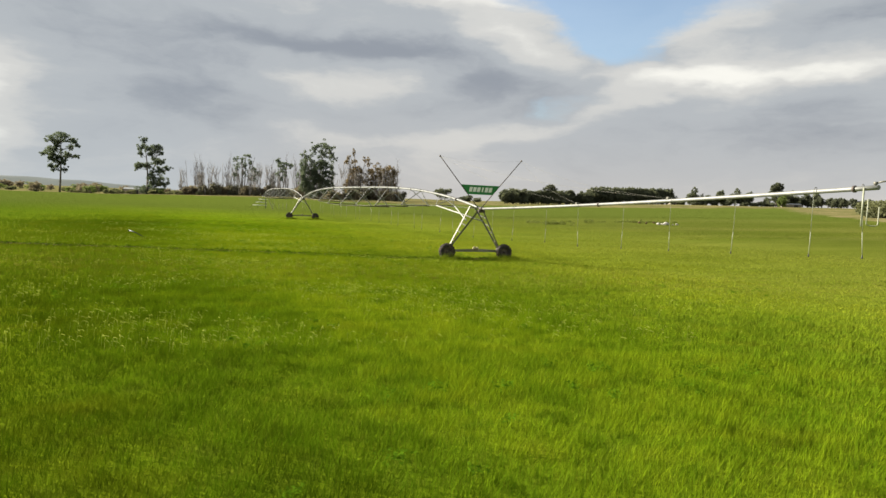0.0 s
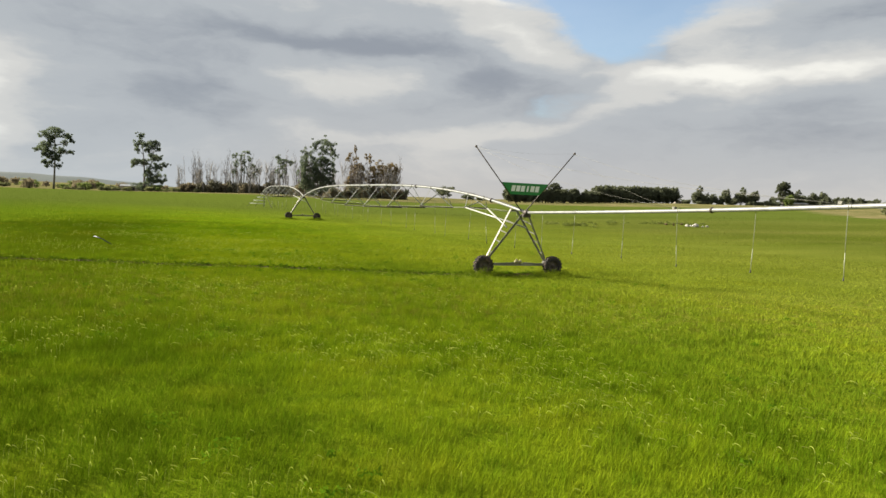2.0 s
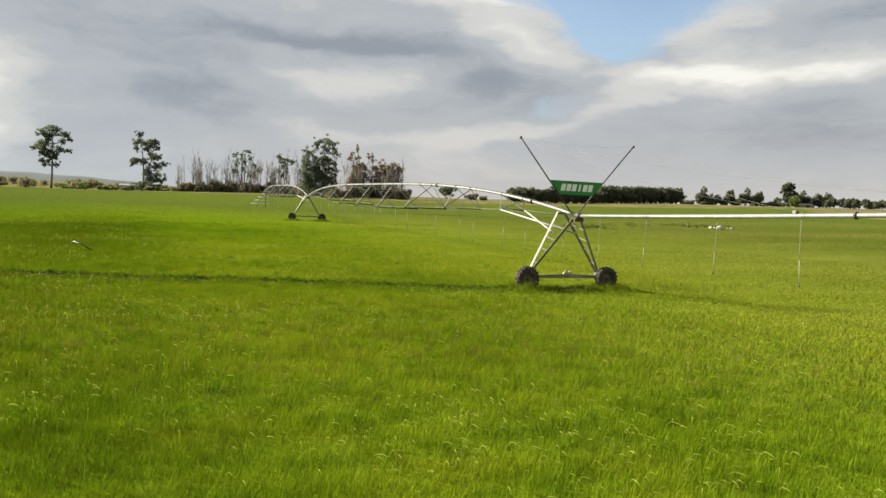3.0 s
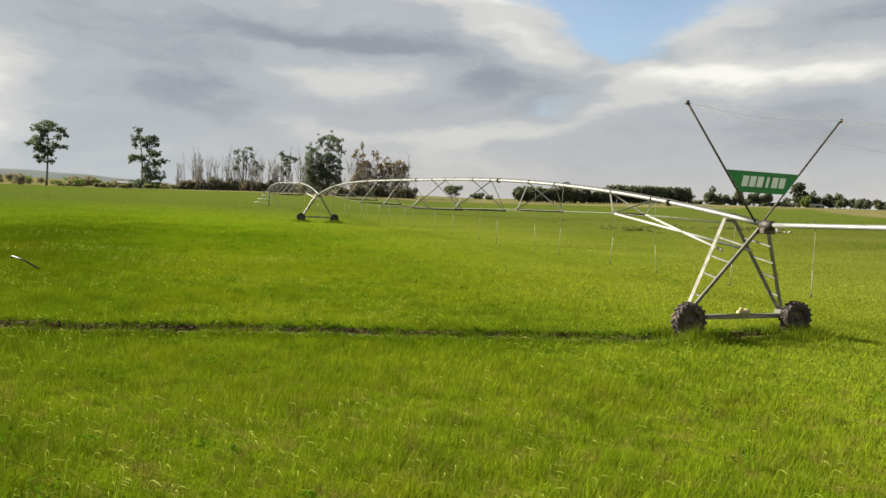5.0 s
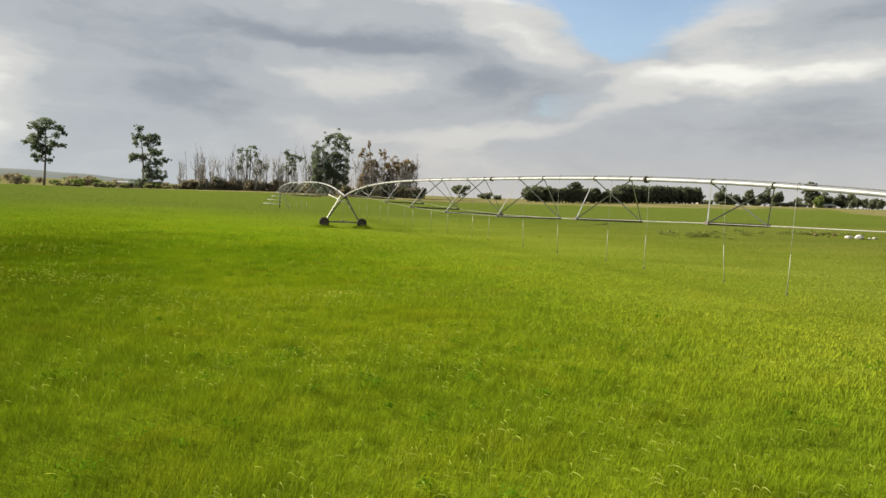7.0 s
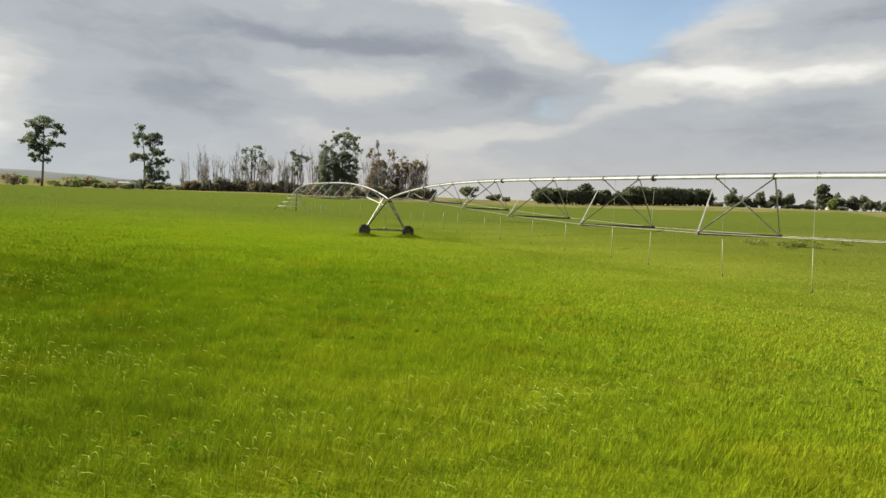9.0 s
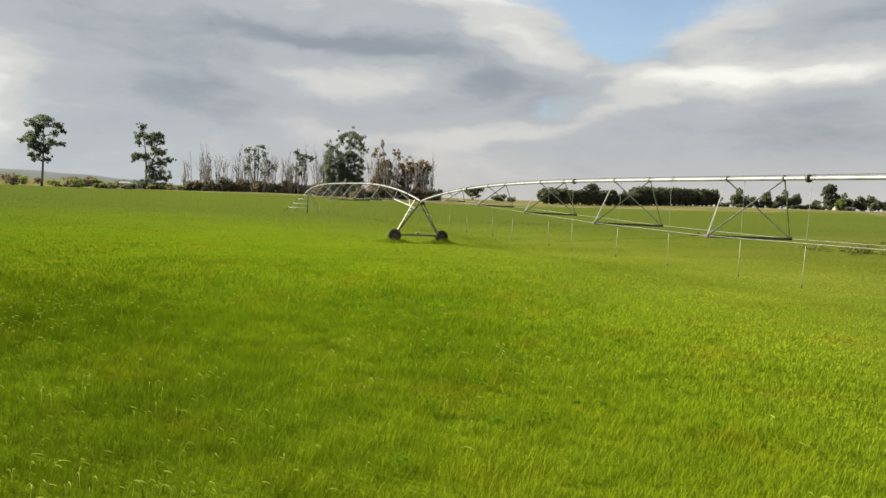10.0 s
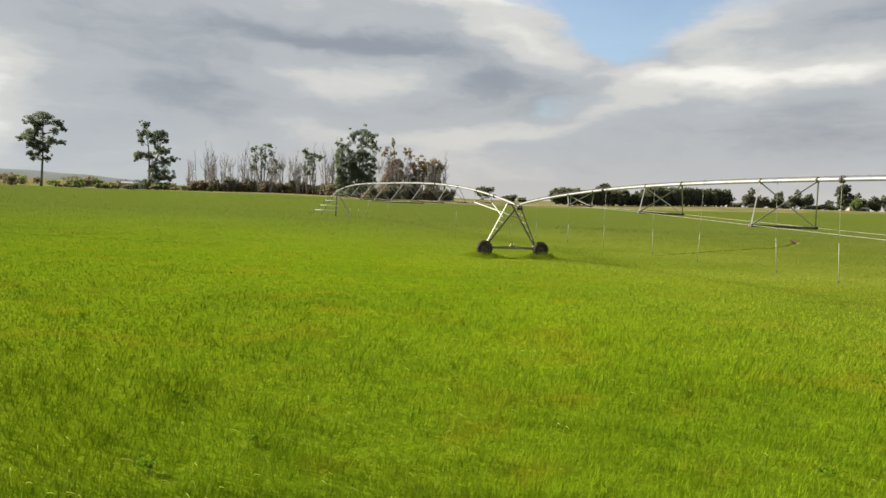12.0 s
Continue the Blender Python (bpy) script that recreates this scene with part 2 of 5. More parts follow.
        # the grass is darker along the outer track
        level = n("ShaderNodeCombineXYZ", {0: spot.outputs[0], 1: spot.outputs[1], 2: 0.0}).outputs[0]
        by_track = n("ShaderNodeVectorMath", {0: level, 1: (PIVOT.x, PIVOT.y, 0.0)}, operation="DISTANCE").outputs["Value"]
        by_track = n("ShaderNodeMath", {0: n("ShaderNodeMath", {0: by_track, 1: TRACK_OUT}, operation="SUBTRACT").outputs[0]}, operation="ABSOLUTE").outputs[0]
        by_track = n("ShaderNodeMapRange", {0: by_track, 1: 0.5, 2: 2.0, 3: -0.16, 4: 0.0}).outputs[0]
        f = n("ShaderNodeMath", {0: f, 1: by_track}, operation="ADD").outputs[0]
        # darker to the east too: brightness fall-off at the side, painted in
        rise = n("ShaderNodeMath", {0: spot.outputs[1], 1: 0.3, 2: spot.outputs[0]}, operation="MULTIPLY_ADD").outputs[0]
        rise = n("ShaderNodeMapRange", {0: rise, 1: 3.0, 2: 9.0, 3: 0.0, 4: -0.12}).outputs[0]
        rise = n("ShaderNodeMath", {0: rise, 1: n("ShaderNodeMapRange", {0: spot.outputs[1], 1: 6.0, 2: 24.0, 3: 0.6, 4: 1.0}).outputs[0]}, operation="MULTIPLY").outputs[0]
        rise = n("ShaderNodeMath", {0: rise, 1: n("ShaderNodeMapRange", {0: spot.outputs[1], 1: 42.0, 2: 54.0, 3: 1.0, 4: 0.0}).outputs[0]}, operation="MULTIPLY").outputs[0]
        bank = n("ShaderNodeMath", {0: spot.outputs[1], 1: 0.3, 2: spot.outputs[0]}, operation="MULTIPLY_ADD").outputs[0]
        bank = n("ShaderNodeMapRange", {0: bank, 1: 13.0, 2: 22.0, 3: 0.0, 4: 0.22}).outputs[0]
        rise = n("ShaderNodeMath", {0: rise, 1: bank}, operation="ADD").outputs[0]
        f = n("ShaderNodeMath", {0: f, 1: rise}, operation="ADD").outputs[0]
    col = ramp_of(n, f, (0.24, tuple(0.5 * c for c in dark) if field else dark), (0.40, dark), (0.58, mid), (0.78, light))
    if field:
        col = duller(n, col)
    dif = n("ShaderNodeBsdfDiffuse", {0: col})
    tra = n("ShaderNodeBsdfTranslucent", {0: mixed(n, 1.0, col, (1.0, 1.0, 0.55 if field else 0.85, 1), "MULTIPLY")})
    if lift:
        up = n("ShaderNodeVectorMath", {0: n("ShaderNodeNewGeometry").outputs["Normal"], 1: (0, 0, lift)}, operation="ADD")
        up = n("ShaderNodeVectorMath", {0: up.outputs[0]}, operation="NORMALIZE")
        mat.node_tree.links.new(up.outputs[0], dif.inputs["Normal"])
    both = n("ShaderNodeMixShader", {0: thin, 1: dif.outputs[0], 2: tra.outputs[0]})
    shine = n("ShaderNodeBsdfGlossy", {"Color": (0.6, 0.62, 0.5, 1), "Roughness": 0.45})
    fr = n("ShaderNodeFresnel", {0: 1.4})
    g = n("ShaderNodeMath", {0: fr.outputs[0], 1: gloss}, operation="MULTIPLY")
    top = n("ShaderNodeMixShader", {0: g.outputs[0], 1: both.outputs[0], 2: shine.outputs[0]})
    return finish(mat, n, top.outputs[0])


def ground_material(name, stops, grain, bump=0.6, spec=0.15):
    mat, n = material(name)
    f = n("ShaderNodeMath", {0: noise_of(n, 0.05, 6.0, 0.6), 1: 0.55}, operation="MULTIPLY").outputs[0]
    f = n("ShaderNodeMath", {0: noise_of(n, grain, 6.0, 0.65), 1: 0.45, 2: f}, operation="MULTIPLY_ADD").outputs[0]
    col = ramp_of(n, f, *stops)
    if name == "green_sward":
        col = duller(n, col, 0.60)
    b = n("ShaderNodeBump", {"Strength": bump, "Distance": 0.12, "Height": noise_of(n, grain * 2.5, 8.0, 0.7)})
    bs = n("ShaderNodeBsdfPrincipled", {"Base Color": col, "Roughness": 0.95, "Normal": b.outputs[0], "Specular IOR Level": spec})
    return finish(mat, n, bs.outputs[0])


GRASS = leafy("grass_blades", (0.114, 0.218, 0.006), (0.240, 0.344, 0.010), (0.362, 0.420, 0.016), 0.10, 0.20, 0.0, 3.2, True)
STRAW = leafy("seed_stalks", (0.26, 0.32, 0.04), (0.35, 0.40, 0.07), (0.45, 0.48, 0.12), 0.3, 0.4, 0.0, 0.4)
# tones kept below the blades', standing in for grass that shades itself
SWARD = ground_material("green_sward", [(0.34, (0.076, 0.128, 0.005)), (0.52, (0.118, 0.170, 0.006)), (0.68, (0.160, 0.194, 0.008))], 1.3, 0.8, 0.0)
DRY = ground_material("dry_veld", [(0.38, (0.075, 0.086, 0.027)), (0.5, (0.140, 0.130, 0.050)), (0.62, (0.245, 0.198, 0.100))], 0.22, 0.8, 0.0)
SOIL = ground_material("red_brown_soil", [(0.34, (0.030, 0.017, 0.008)), (0.48, (0.105, 0.064, 0.033)), (0.60, (0.300, 0.225, 0.135))], 4.0, 1.0, 0.05)
CLOD = ground_material("dark_soil_clods", [(0.34, (0.028, 0.016, 0.008)), (0.50, (0.072, 0.044, 0.024)), (0.66, (0.150, 0.102, 0.060))], 6.0, 0.6, 0.05)
# haze over the ridge is put into its blue-grey colour
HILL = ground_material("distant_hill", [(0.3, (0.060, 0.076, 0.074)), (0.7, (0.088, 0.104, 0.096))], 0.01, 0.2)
GALV = surface("galvanised_steel", (0.15, 0.152, 0.140), (0.265, 0.267, 0.245), 2.5, 0.52, 0.3, 0.15, 30, ((0.40, 0.34, 0.26), 1.1, 0.66))
# lighter copy of the galvanised steel: sunlight on the struts in the colour
STRUT = surface("sunlit_galvanised_steel", (0.20, 0.202, 0.182), (0.34, 0.34, 0.31), 2.5, 0.5, 0.2, 0.15, 30, ((0.30, 0.24, 0.17), 1.3, 0.66))
GALV_DULL = surface("dull_galvanised_steel", (0.095, 0.095, 0.075), (0.21, 0.20, 0.165), 4.0, 0.55, 0.4, 0.2, 30, ((0.23, 0.14, 0.08), 2.2, 0.60))
WHITE_TUBE = surface("white_painted_tube", (0.29, 0.29, 0.255), (0.42, 0.42, 0.37), 2.0, 0.45, 0.1, 0.1, 30, ((0.40, 0.32, 0.22), 1.6, 0.66))
DARK_STEEL = surface("weathered_dark_steel", (0.035, 0.030, 0.026), (0.11, 0.085, 0.07), 5.0, 0.6, 0.4, 0.2, 40)
RUBBER = surface("muddy_tyre_rubber", (0.014, 0.012, 0.010), (0.042, 0.033, 0.026), 6.0, 0.85, 0.0, 0.4, 60, ((0.15, 0.10, 0.068), 4.0, 0.52))
RIM = surface("rusty_rim_steel", (0.05, 0.04, 0.035), (0.13, 0.10, 0.08), 5.0, 0.6, 0.4, 0.2, 40)
GEARBOX = surface("cream_painted_casting", (0.24, 0.21, 0.09), (0.40, 0.36, 0.18), 6.0, 0.5, 0.0, 0.2, 40)
SIGN_GREEN = surface("green_sign_paint", (0.006, 0.150, 0.028), (0.012, 0.210, 0.044), 1.5, 0.45, 0.0, 0.05, 20)
SIGN_WHITE = surface("white_sign_vinyl", (0.72, 0.74, 0.72), (0.82, 0.83, 0.82), 2.0, 0.4)
DROP_WHITE = surface("white_painted_bar", (0.60, 0.60, 0.55), (0.74, 0.74, 0.70), 2.0, 0.5)
HOSE = surface("grey_drop_hose", (0.15, 0.16, 0.11), (0.26, 0.27, 0.19), 4.0, 0.6)
DROP = surface("pale_drop_pipe", (0.23, 0.24, 0.16), (0.36, 0.37, 0.26), 3.0, 0.5)
BLACK = surface("black_plastic", (0.012, 0.012, 0.012), (0.03, 0.03, 0.03), 6.0, 0.5)
BARK = surface("grey_brown_bark", (0.075, 0.060, 0.050), (0.20, 0.175, 0.15), 0.8, 0.9, 0.0, 0.5, 6)
PALE_BARK = surface("bleached_dead_wood", (0.20, 0.18, 0.16), (0.40, 0.37, 0.34), 0.6, 0.9, 0.0, 0.4, 5)
EUC = leafy("eucalyptus_leaves", (0.094, 0.118, 0.084), (0.140, 0.168, 0.112), (0.195, 0.222, 0.145), 0.25, 0.50, 0.0, 0.8)
EUC_BROWN = leafy("browning_leaves", (0.150, 0.118, 0.068), (0.235, 0.180, 0.102), (0.315, 0.240, 0.142), 0.25, 0.50, 0.0, 0.8)
BUSH = leafy("bush_leaves", (0.090, 0.100, 0.066), (0.136, 0.148, 0.092), (0.190, 0.200, 0.124), 0.2, 0.50, 0.0, 0.8)
BUSH_LIGHT = leafy("light_bush_leaves", (0.120, 0.160, 0.050), (0.180, 0.225, 0.072), (0.250, 0.295, 0.100), 0.2, 0.5, 0.0, 0.8)
STONE = surface("pale_stone", (0.28, 0.26, 0.21), (0.50, 0.47, 0.42), 3.0, 0.85, 0.0, 0.5, 12)
ROOF = surface("weathered_roof_sheet", (0.30, 0.31, 0.31), (0.50, 0.51, 0.50), 0.7, 0.5, 0.4)
PLASTER = surface("pale_plaster", (0.22, 0.19, 0.15), (0.32, 0.28, 0.23), 0.8, 0.9)
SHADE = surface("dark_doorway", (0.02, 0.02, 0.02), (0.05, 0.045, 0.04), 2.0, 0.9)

# ---- building tools ----


def part(name, bm, mat, parent=None, label=""):
    """Links a bmesh as one mesh object, under a thing or a part."""
    me = bpy.data.meshes.new(name)
    bm.normal_update()
    bm.to_mesh(me)
    bm.free()
    ob = new(name, me)
    for one in mat if isinstance(mat, (list, tuple)) else (mat,):
        me.materials.append(one)
    if parent:
        ob.parent = parent
    if label:
        tagged(ob, label)
    return ob


def thing(name, m, label, category, group="", kind=""):
    ob = new(name)
    ob.empty_display_size = 0.2
    ob.matrix_basis = m
    return tagged(ob, label, category, group, kind)


def tube(bm, points, radius, sides=8, cap=True, smooth=True):
    """A round tube along points; radius is one number or one for each point."""
    pts = [Vector(p) for p in points]
    radii = radius if isinstance(radius, (list, tuple)) else [radius] * len(pts)
    rings, side = [], None
    for i, p in enumerate(pts):
        d = (pts[min(i + 1, len(pts) - 1)] - pts[max(i - 1, 0)]).normalized()
        if side is None:
            side = d.orthogonal().normalized()
        side = (side - d * side.dot(d)).normalized()
        up = d.cross(side)
        rings.append([bm.verts.new(p + (side * math.cos(a) + up * math.sin(a)) * radii[i])
                      for a in (2 * math.pi * k / sides for k in range(sides))])
    for a, b in zip(rings, rings[1:]):
        for k in range(sides):
            f = bm.faces.new((a[k], a[(k + 1) % sides], b[(k + 1) % sides], b[k]))
            f.smooth = smooth
    if cap:
        bm.faces.new(rings[0][::-1])
        bm.faces.new(rings[-1])
    return bm


def angle_bar(bm, p, q, size, thick=0.008):
    """An L-section steel bar from p to q."""
    p, q = Vector(p), Vector(q)
    d = (q - p).normalized()
    a = d.cross(Vector((0, 0, 1)))
    a = a.normalized() if a.length > 0.05 else Vector((1, 0, 0))
    b = d.cross(a)
    sec = [(0, 0), (size, 0), (size, thick), (thick, thick), (thick, size), (0, size)]
    ends = [[bm.verts.new(o + a * (x - size / 3) + b * (y - size / 3)) for x, y in sec] for o in (p, q)]
    for k in range(6):
        bm.faces.new((ends[0][k], ends[0][(k + 1) % 6], ends[1][(k + 1) % 6], ends[1][k]))
    bm.faces.new(ends[0][::-1])
    bm.faces.new(ends[1])
    return bm


def box(bm, c, size, turn=None, bevel=0.0):
    made = bmesh.ops.create_cube(bm, size=1.0, matrix=Matrix.Translation(c) @ (turn or Matrix()) @ Matrix.Diagonal((*size, 1)))
    if bevel:
        edges = list({e for v in made["verts"] for e in v.link_edges})
        bmesh.ops.bevel(bm, geom=edges, offset=bevel, segments=2, affect="EDGES")
    return bm


def lathe(bm, profile, axis_m, sides=24):
    """Turns a profile of (radius, along) round the local z of axis_m."""
    rings = [[bm.verts.new(axis_m @ Vector((r * math.cos(a), r * math.sin(a), h)))
              for a in (2 * math.pi * k / sides for k in range(sides))] for r, h in profile]
    for a, b in zip(rings, rings[1:]):
        for k in range(sides):
            bm.faces.new((a[k], a[(k + 1) % sides], b[(k + 1) % sides], b[k])).smooth = True
    return bm


# ---- the lie of the land ----


def ease(x, a, b):
    t = np.clip((x - a) / (b - a), 0, 1)
    return t * t * (3 - 2 * t)


def land(x, y):
    """Height of the ground: level round the machine, rising to the far side and to the east."""
    x, y = np.asarray(x, float), np.asarray(y, float)
    e = np.maximum(x - 12, 0)
    h = np.where(e < 20, e * e / 40, e - 10) * 0.036
    h = h - np.maximum(x - 120, 0) * 0.017
    far = np.clip(y - 180, 0, 380) * 0.0105
    h = h + far * ease(x, -160, -40) * (1 - ease(x, 20, 130))
    h = h + 0.018 * np.clip(40 - y, 0, 60) + 0.015 * np.clip(-x, 0, 15) * np.exp(-((y - 38) / 12) ** 2)
    h = h + 0.5 * ease(x, -8, 8) * ease(y, 100, 112) * (1 - ease(y, 135, 170)) - 0.13 * np.exp(-((x + 12) ** 2 + (y - 103) ** 2) / 300)
    h = h + 2.6 * ease(x, 90, 270) * ease(y, 300, 590)
    out = np.hypot(x, y)
    return h * (1 - ease(out, 1000, 3000)) + 0.035 * np.sin(x * 0.31 + 1.3 * np.sin(y * 0.17)) * np.sin(y * 0.27)


def lz(x, y):
    return float(land(x, y))


def ragged(a, seed):
    """A wavering number between -1 and 1 along an angle in degrees."""
    return (np.sin(a * 7.3 + seed) + np.sin(a * 17.9 + 2.1 * seed) * 0.7 + np.sin(a * 43.0 + seed * 0.7) * 0.5 + np.sin(a * 97.0 + seed) * 0.35) / 2.2


def track_shift(a):
    return 0.10 * np.sin(a * 1.9) + 0.05 * np.sin(a * 6.1 + 1)



def outer_shift(a):
    """The outer wheel track runs slightly inside a true circle to the west."""
    return 0.10 * np.clip(a - 14, -18, 0)


def outer_on(a):
    """The outer track is cut only behind the tower's wheels."""
    return 1 - ease(a, 15.6, 16.8)


def inner_on(a):
    """The inner track is half grown over to the west and deep for a stretch to the east."""
    return 0.6 * ease(a, -18, -13) * (1 - ease(a, -5, 0)) + (0.45 * ease(a, 22, 30) + 0.55 * ease(a, 54, 60)) * (1 - ease(a, 66, 69))


def pasture(x, y, r):
    """Where the green pasture reaches: the watered circle, the fields south and west of it."""
    north = np.where(x < 20, PIVOT.y + np.sqrt(np.maximum(155 ** 2 - (x - PIVOT.x) ** 2, 0)), 307 + 0.58 * (x - 20)) + 3.0 * np.sin(x * 0.09)
    east = np.maximum(91 + 0.57 * (y - 115), 62) + 2.0 * np.sin(y * 0.13)
    return ((x > -70 + 0.1 * y) & (x < east) & (y < north)) | ((x <= 0) & (y < 60)) | ((x < -70 + 0.1 * y) & (y < 338 + 3 * np.sin(x * 0.05)))


def build_ground():
    ang = np.concatenate([np.arange(-180, -20, 1.0), np.arange(-20, 32, 0.09), np.arange(32, 180, 1.0)])
    rad = np.concatenate([np.linspace(0, 58.5, 16)[1:],
                          TRACK_IN + np.array([-0.50, -0.28, -0.22, -0.08, 0.08, 0.22, 0.28, 0.50]),
                          np.linspace(62, 123.8, 34),
                          TRACK_OUT + np.array([-0.75, -0.46, -0.34, -0.28, -0.20, -0.05, 0.12, 0.24, 0.30, 0.42, 0.75]),
                          np.linspace(127, 176, 31), np.geomspace(180, 4200, 34)])
    A, R = np.meshgrid(ang, rad)
    dip = np.zeros_like(R)
    for centre, deep, wide, cut in ((TRACK_OUT, 0.27, 0.30, outer_on(A)), (TRACK_IN, 0.16, 0.23, inner_on(A))):
        off = R - centre
        near = np.abs(off) < wide - 0.01
        dip = np.where(near, -deep * cut * (0.8 + 0.35 * ragged(A, 3.0 + centre)) * np.clip((wide - np.abs(off)) / 0.07, 0, 1), dip)
        lip = (np.abs(off) >= wide - 0.01) & (np.abs(off) < wide + 0.2)
        dip = np.where(lip, (0.035 + 0.03 * ragged(A, 9.0 + centre)) * cut, dip)
        edge = np.abs(off) < 0.7
        R = np.where(edge, R + track_shift(A) + np.where(np.abs(off) > 0.15, 0.045 * ragged(A, 5 + np.sign(off) * 2), 0), R)
    R = R + outer_shift(A) * np.exp(-((R - TRACK_OUT) / 9) ** 2)
    a = np.radians(A)
    X, Y = PIVOT.x + R * np.sin(a), PIVOT.y - R * np.cos(a)
    Z = land(X, Y) + dip
    nr, na = X.shape
    verts = np.stack([X, Y, Z], -1).reshape(-1, 3)
    verts = np.concatenate([verts, [[PIVOT.x, PIVOT.y, lz(PIVOT.x, PIVOT.y)]]])
    idx = np.arange(nr * na).reshape(nr, na)
    nxt = np.roll(idx, -1, axis=1)
    quads = np.stack([idx[:-1], idx[1:], nxt[1:], nxt[:-1]], -1).reshape(-1, 4)
    fan = np.stack([np.full(na, nr * na), idx[0], nxt[0]], -1)
    me = bpy.data.meshes.new("ground")
    me.from_pydata(verts.tolist(), [], quads[:, ::-1].tolist() + fan[:, ::-1].tolist())
    base = verts[quads].mean(1)
    rr = np.hypot(base[:, 0] - PIVOT.x, base[:, 1] - PIVOT.y)
    rg = ((R[:-1] + R[1:]) / 2)[:, :].reshape(-1)
    green = pasture(base[:, 0], base[:, 1], rr)
    kind = np.where(green, 0, 1)
    shifted = rg - np.repeat(track_shift(ang)[None, :], nr - 1, 0).reshape(-1)
    bent = shifted - np.repeat(outer_shift(ang)[None, :], nr - 1, 0).reshape(-1)
    alla = np.repeat(ang[None, :], nr - 1, 0).reshape(-1)
    rut = ((np.abs(bent - TRACK_OUT) < 0.44) & (outer_on(alla) > 0.5)) | ((np.abs(shifted - TRACK_IN) < 0.29) & (inner_on(alla) > 0.75))
    kind = np.where(rut, np.where(rg < 100, 3, 2), kind)
    full = np.concatenate([kind, np.zeros(na, int)]).astype(np.int32)
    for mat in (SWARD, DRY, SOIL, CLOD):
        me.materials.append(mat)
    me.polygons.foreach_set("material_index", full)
    me.polygons.foreach_set("use_smooth", np.ones(len(full), bool))
    me.update()
    return tagged(new("ground", me), "level irrigated pasture with a muddy wheel rut, dry veld beyond", "ground", kind="structure")


build_ground()


def build_hill():
    """A low blue-grey ridge on the skyline."""
    bm = bmesh.new()
    xs = np.linspace(-2600, 900, 90)
    rows = []
    for depth, lift in ((0, 0.0), (140, 0.75), (320, 1.0), (700, 0.6), (1000, 0.0)):
        row = []
        for x in xs:
            top = 30 * float(1 - ease(x, -1350, -780)) + 7 + 2.5 * math.sin(x * 0.011) + 1.5 * math.sin(x * 0.031)
            row.append(bm.verts.new((x, 2500 + depth + 40 * math.sin(x * 0.004), lift * top - 6)))
        rows.append(row)
    for a, b in zip(rows, rows[1:]):
        for k in range(len(xs) - 1):
            bm.faces.new((a[k], a[k + 1], b[k + 1], b[k])).smooth = True
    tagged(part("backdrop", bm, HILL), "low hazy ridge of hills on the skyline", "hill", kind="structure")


build_hill()

# ---- the irrigation machine ----
JOINT_Z = 3.21
T1, T2 = Vector((5.40, 40.26, 0)), Vector((-12.13, 103.26, 0))


def along(a, b):
    """A frame at a on the ground whose x runs towards b and whose y points to its left."""
    return Matrix.Translation((a.x, a.y, lz(a.x, a.y))) @ Matrix.Rotation(math.atan2(b.y - a.y, b.x - a.x), 4, "Z")


def wheel(parent, x, y):
    """A field wheel with a lugged tyre; its axle runs along the span."""
    hub = Matrix.Translation((x, y, 0.5)) @ Matrix.Rotation(math.pi / 2, 4, "Y")
    bm = bmesh.new()
    lathe(bm, [(0.27, -0.13), (0.34, -0.15), (0.43, -0.15), (0.475, -0.12), (0.485, 0.0), (0.475, 0.12), (0.43, 0.15), (0.34, 0.15), (0.27, 0.13), (0.27, -0.13)], hub, 28)
    for k in range(18):
        for s in (-1, 1):
            a = 2 * math.pi * (k + (0.5 if s > 0 else 0)) / 18
            turn = Matrix.Rotation(a, 4, "Z") @ Matrix.Translation((0.485, 0, 0.075 * s)) @ Matrix.Rotation(0.7 * s, 4, "X")
            box(bm, (0, 0, 0), (0.055, 0.045, 0.17), None)
            bmesh.ops.transform(bm, matrix=hub @ turn, verts=bm.verts[-8:])
    tyre = bm
    root = part("wheel", lathe(bmesh.new(), [(0.001, 0.05), (0.09, 0.05), (0.10, 0.02), (0.21, 0.01), (0.25, 0.06), (0.275, 0.12), (0.285, 0.13), (0.285, -0.13), (0.275, -0.12), (0.25, -0.05), (0.21, -0.03), (0.09, -0.05), (0.001, -0.05)], hub, 24), RIM, parent, "rusty steel rim with a muddy lugged tyre")
    part("tyre", tyre, RUBBER, root, "black lugged tyre caked with mud")
    bm = lathe(bmesh.new(), [(0.001, -0.11), (0.05, -0.105), (0.075, -0.08), (0.085, -0.045)], hub, 14)
    part("hub_cap", bm, DARK_STEEL, root)


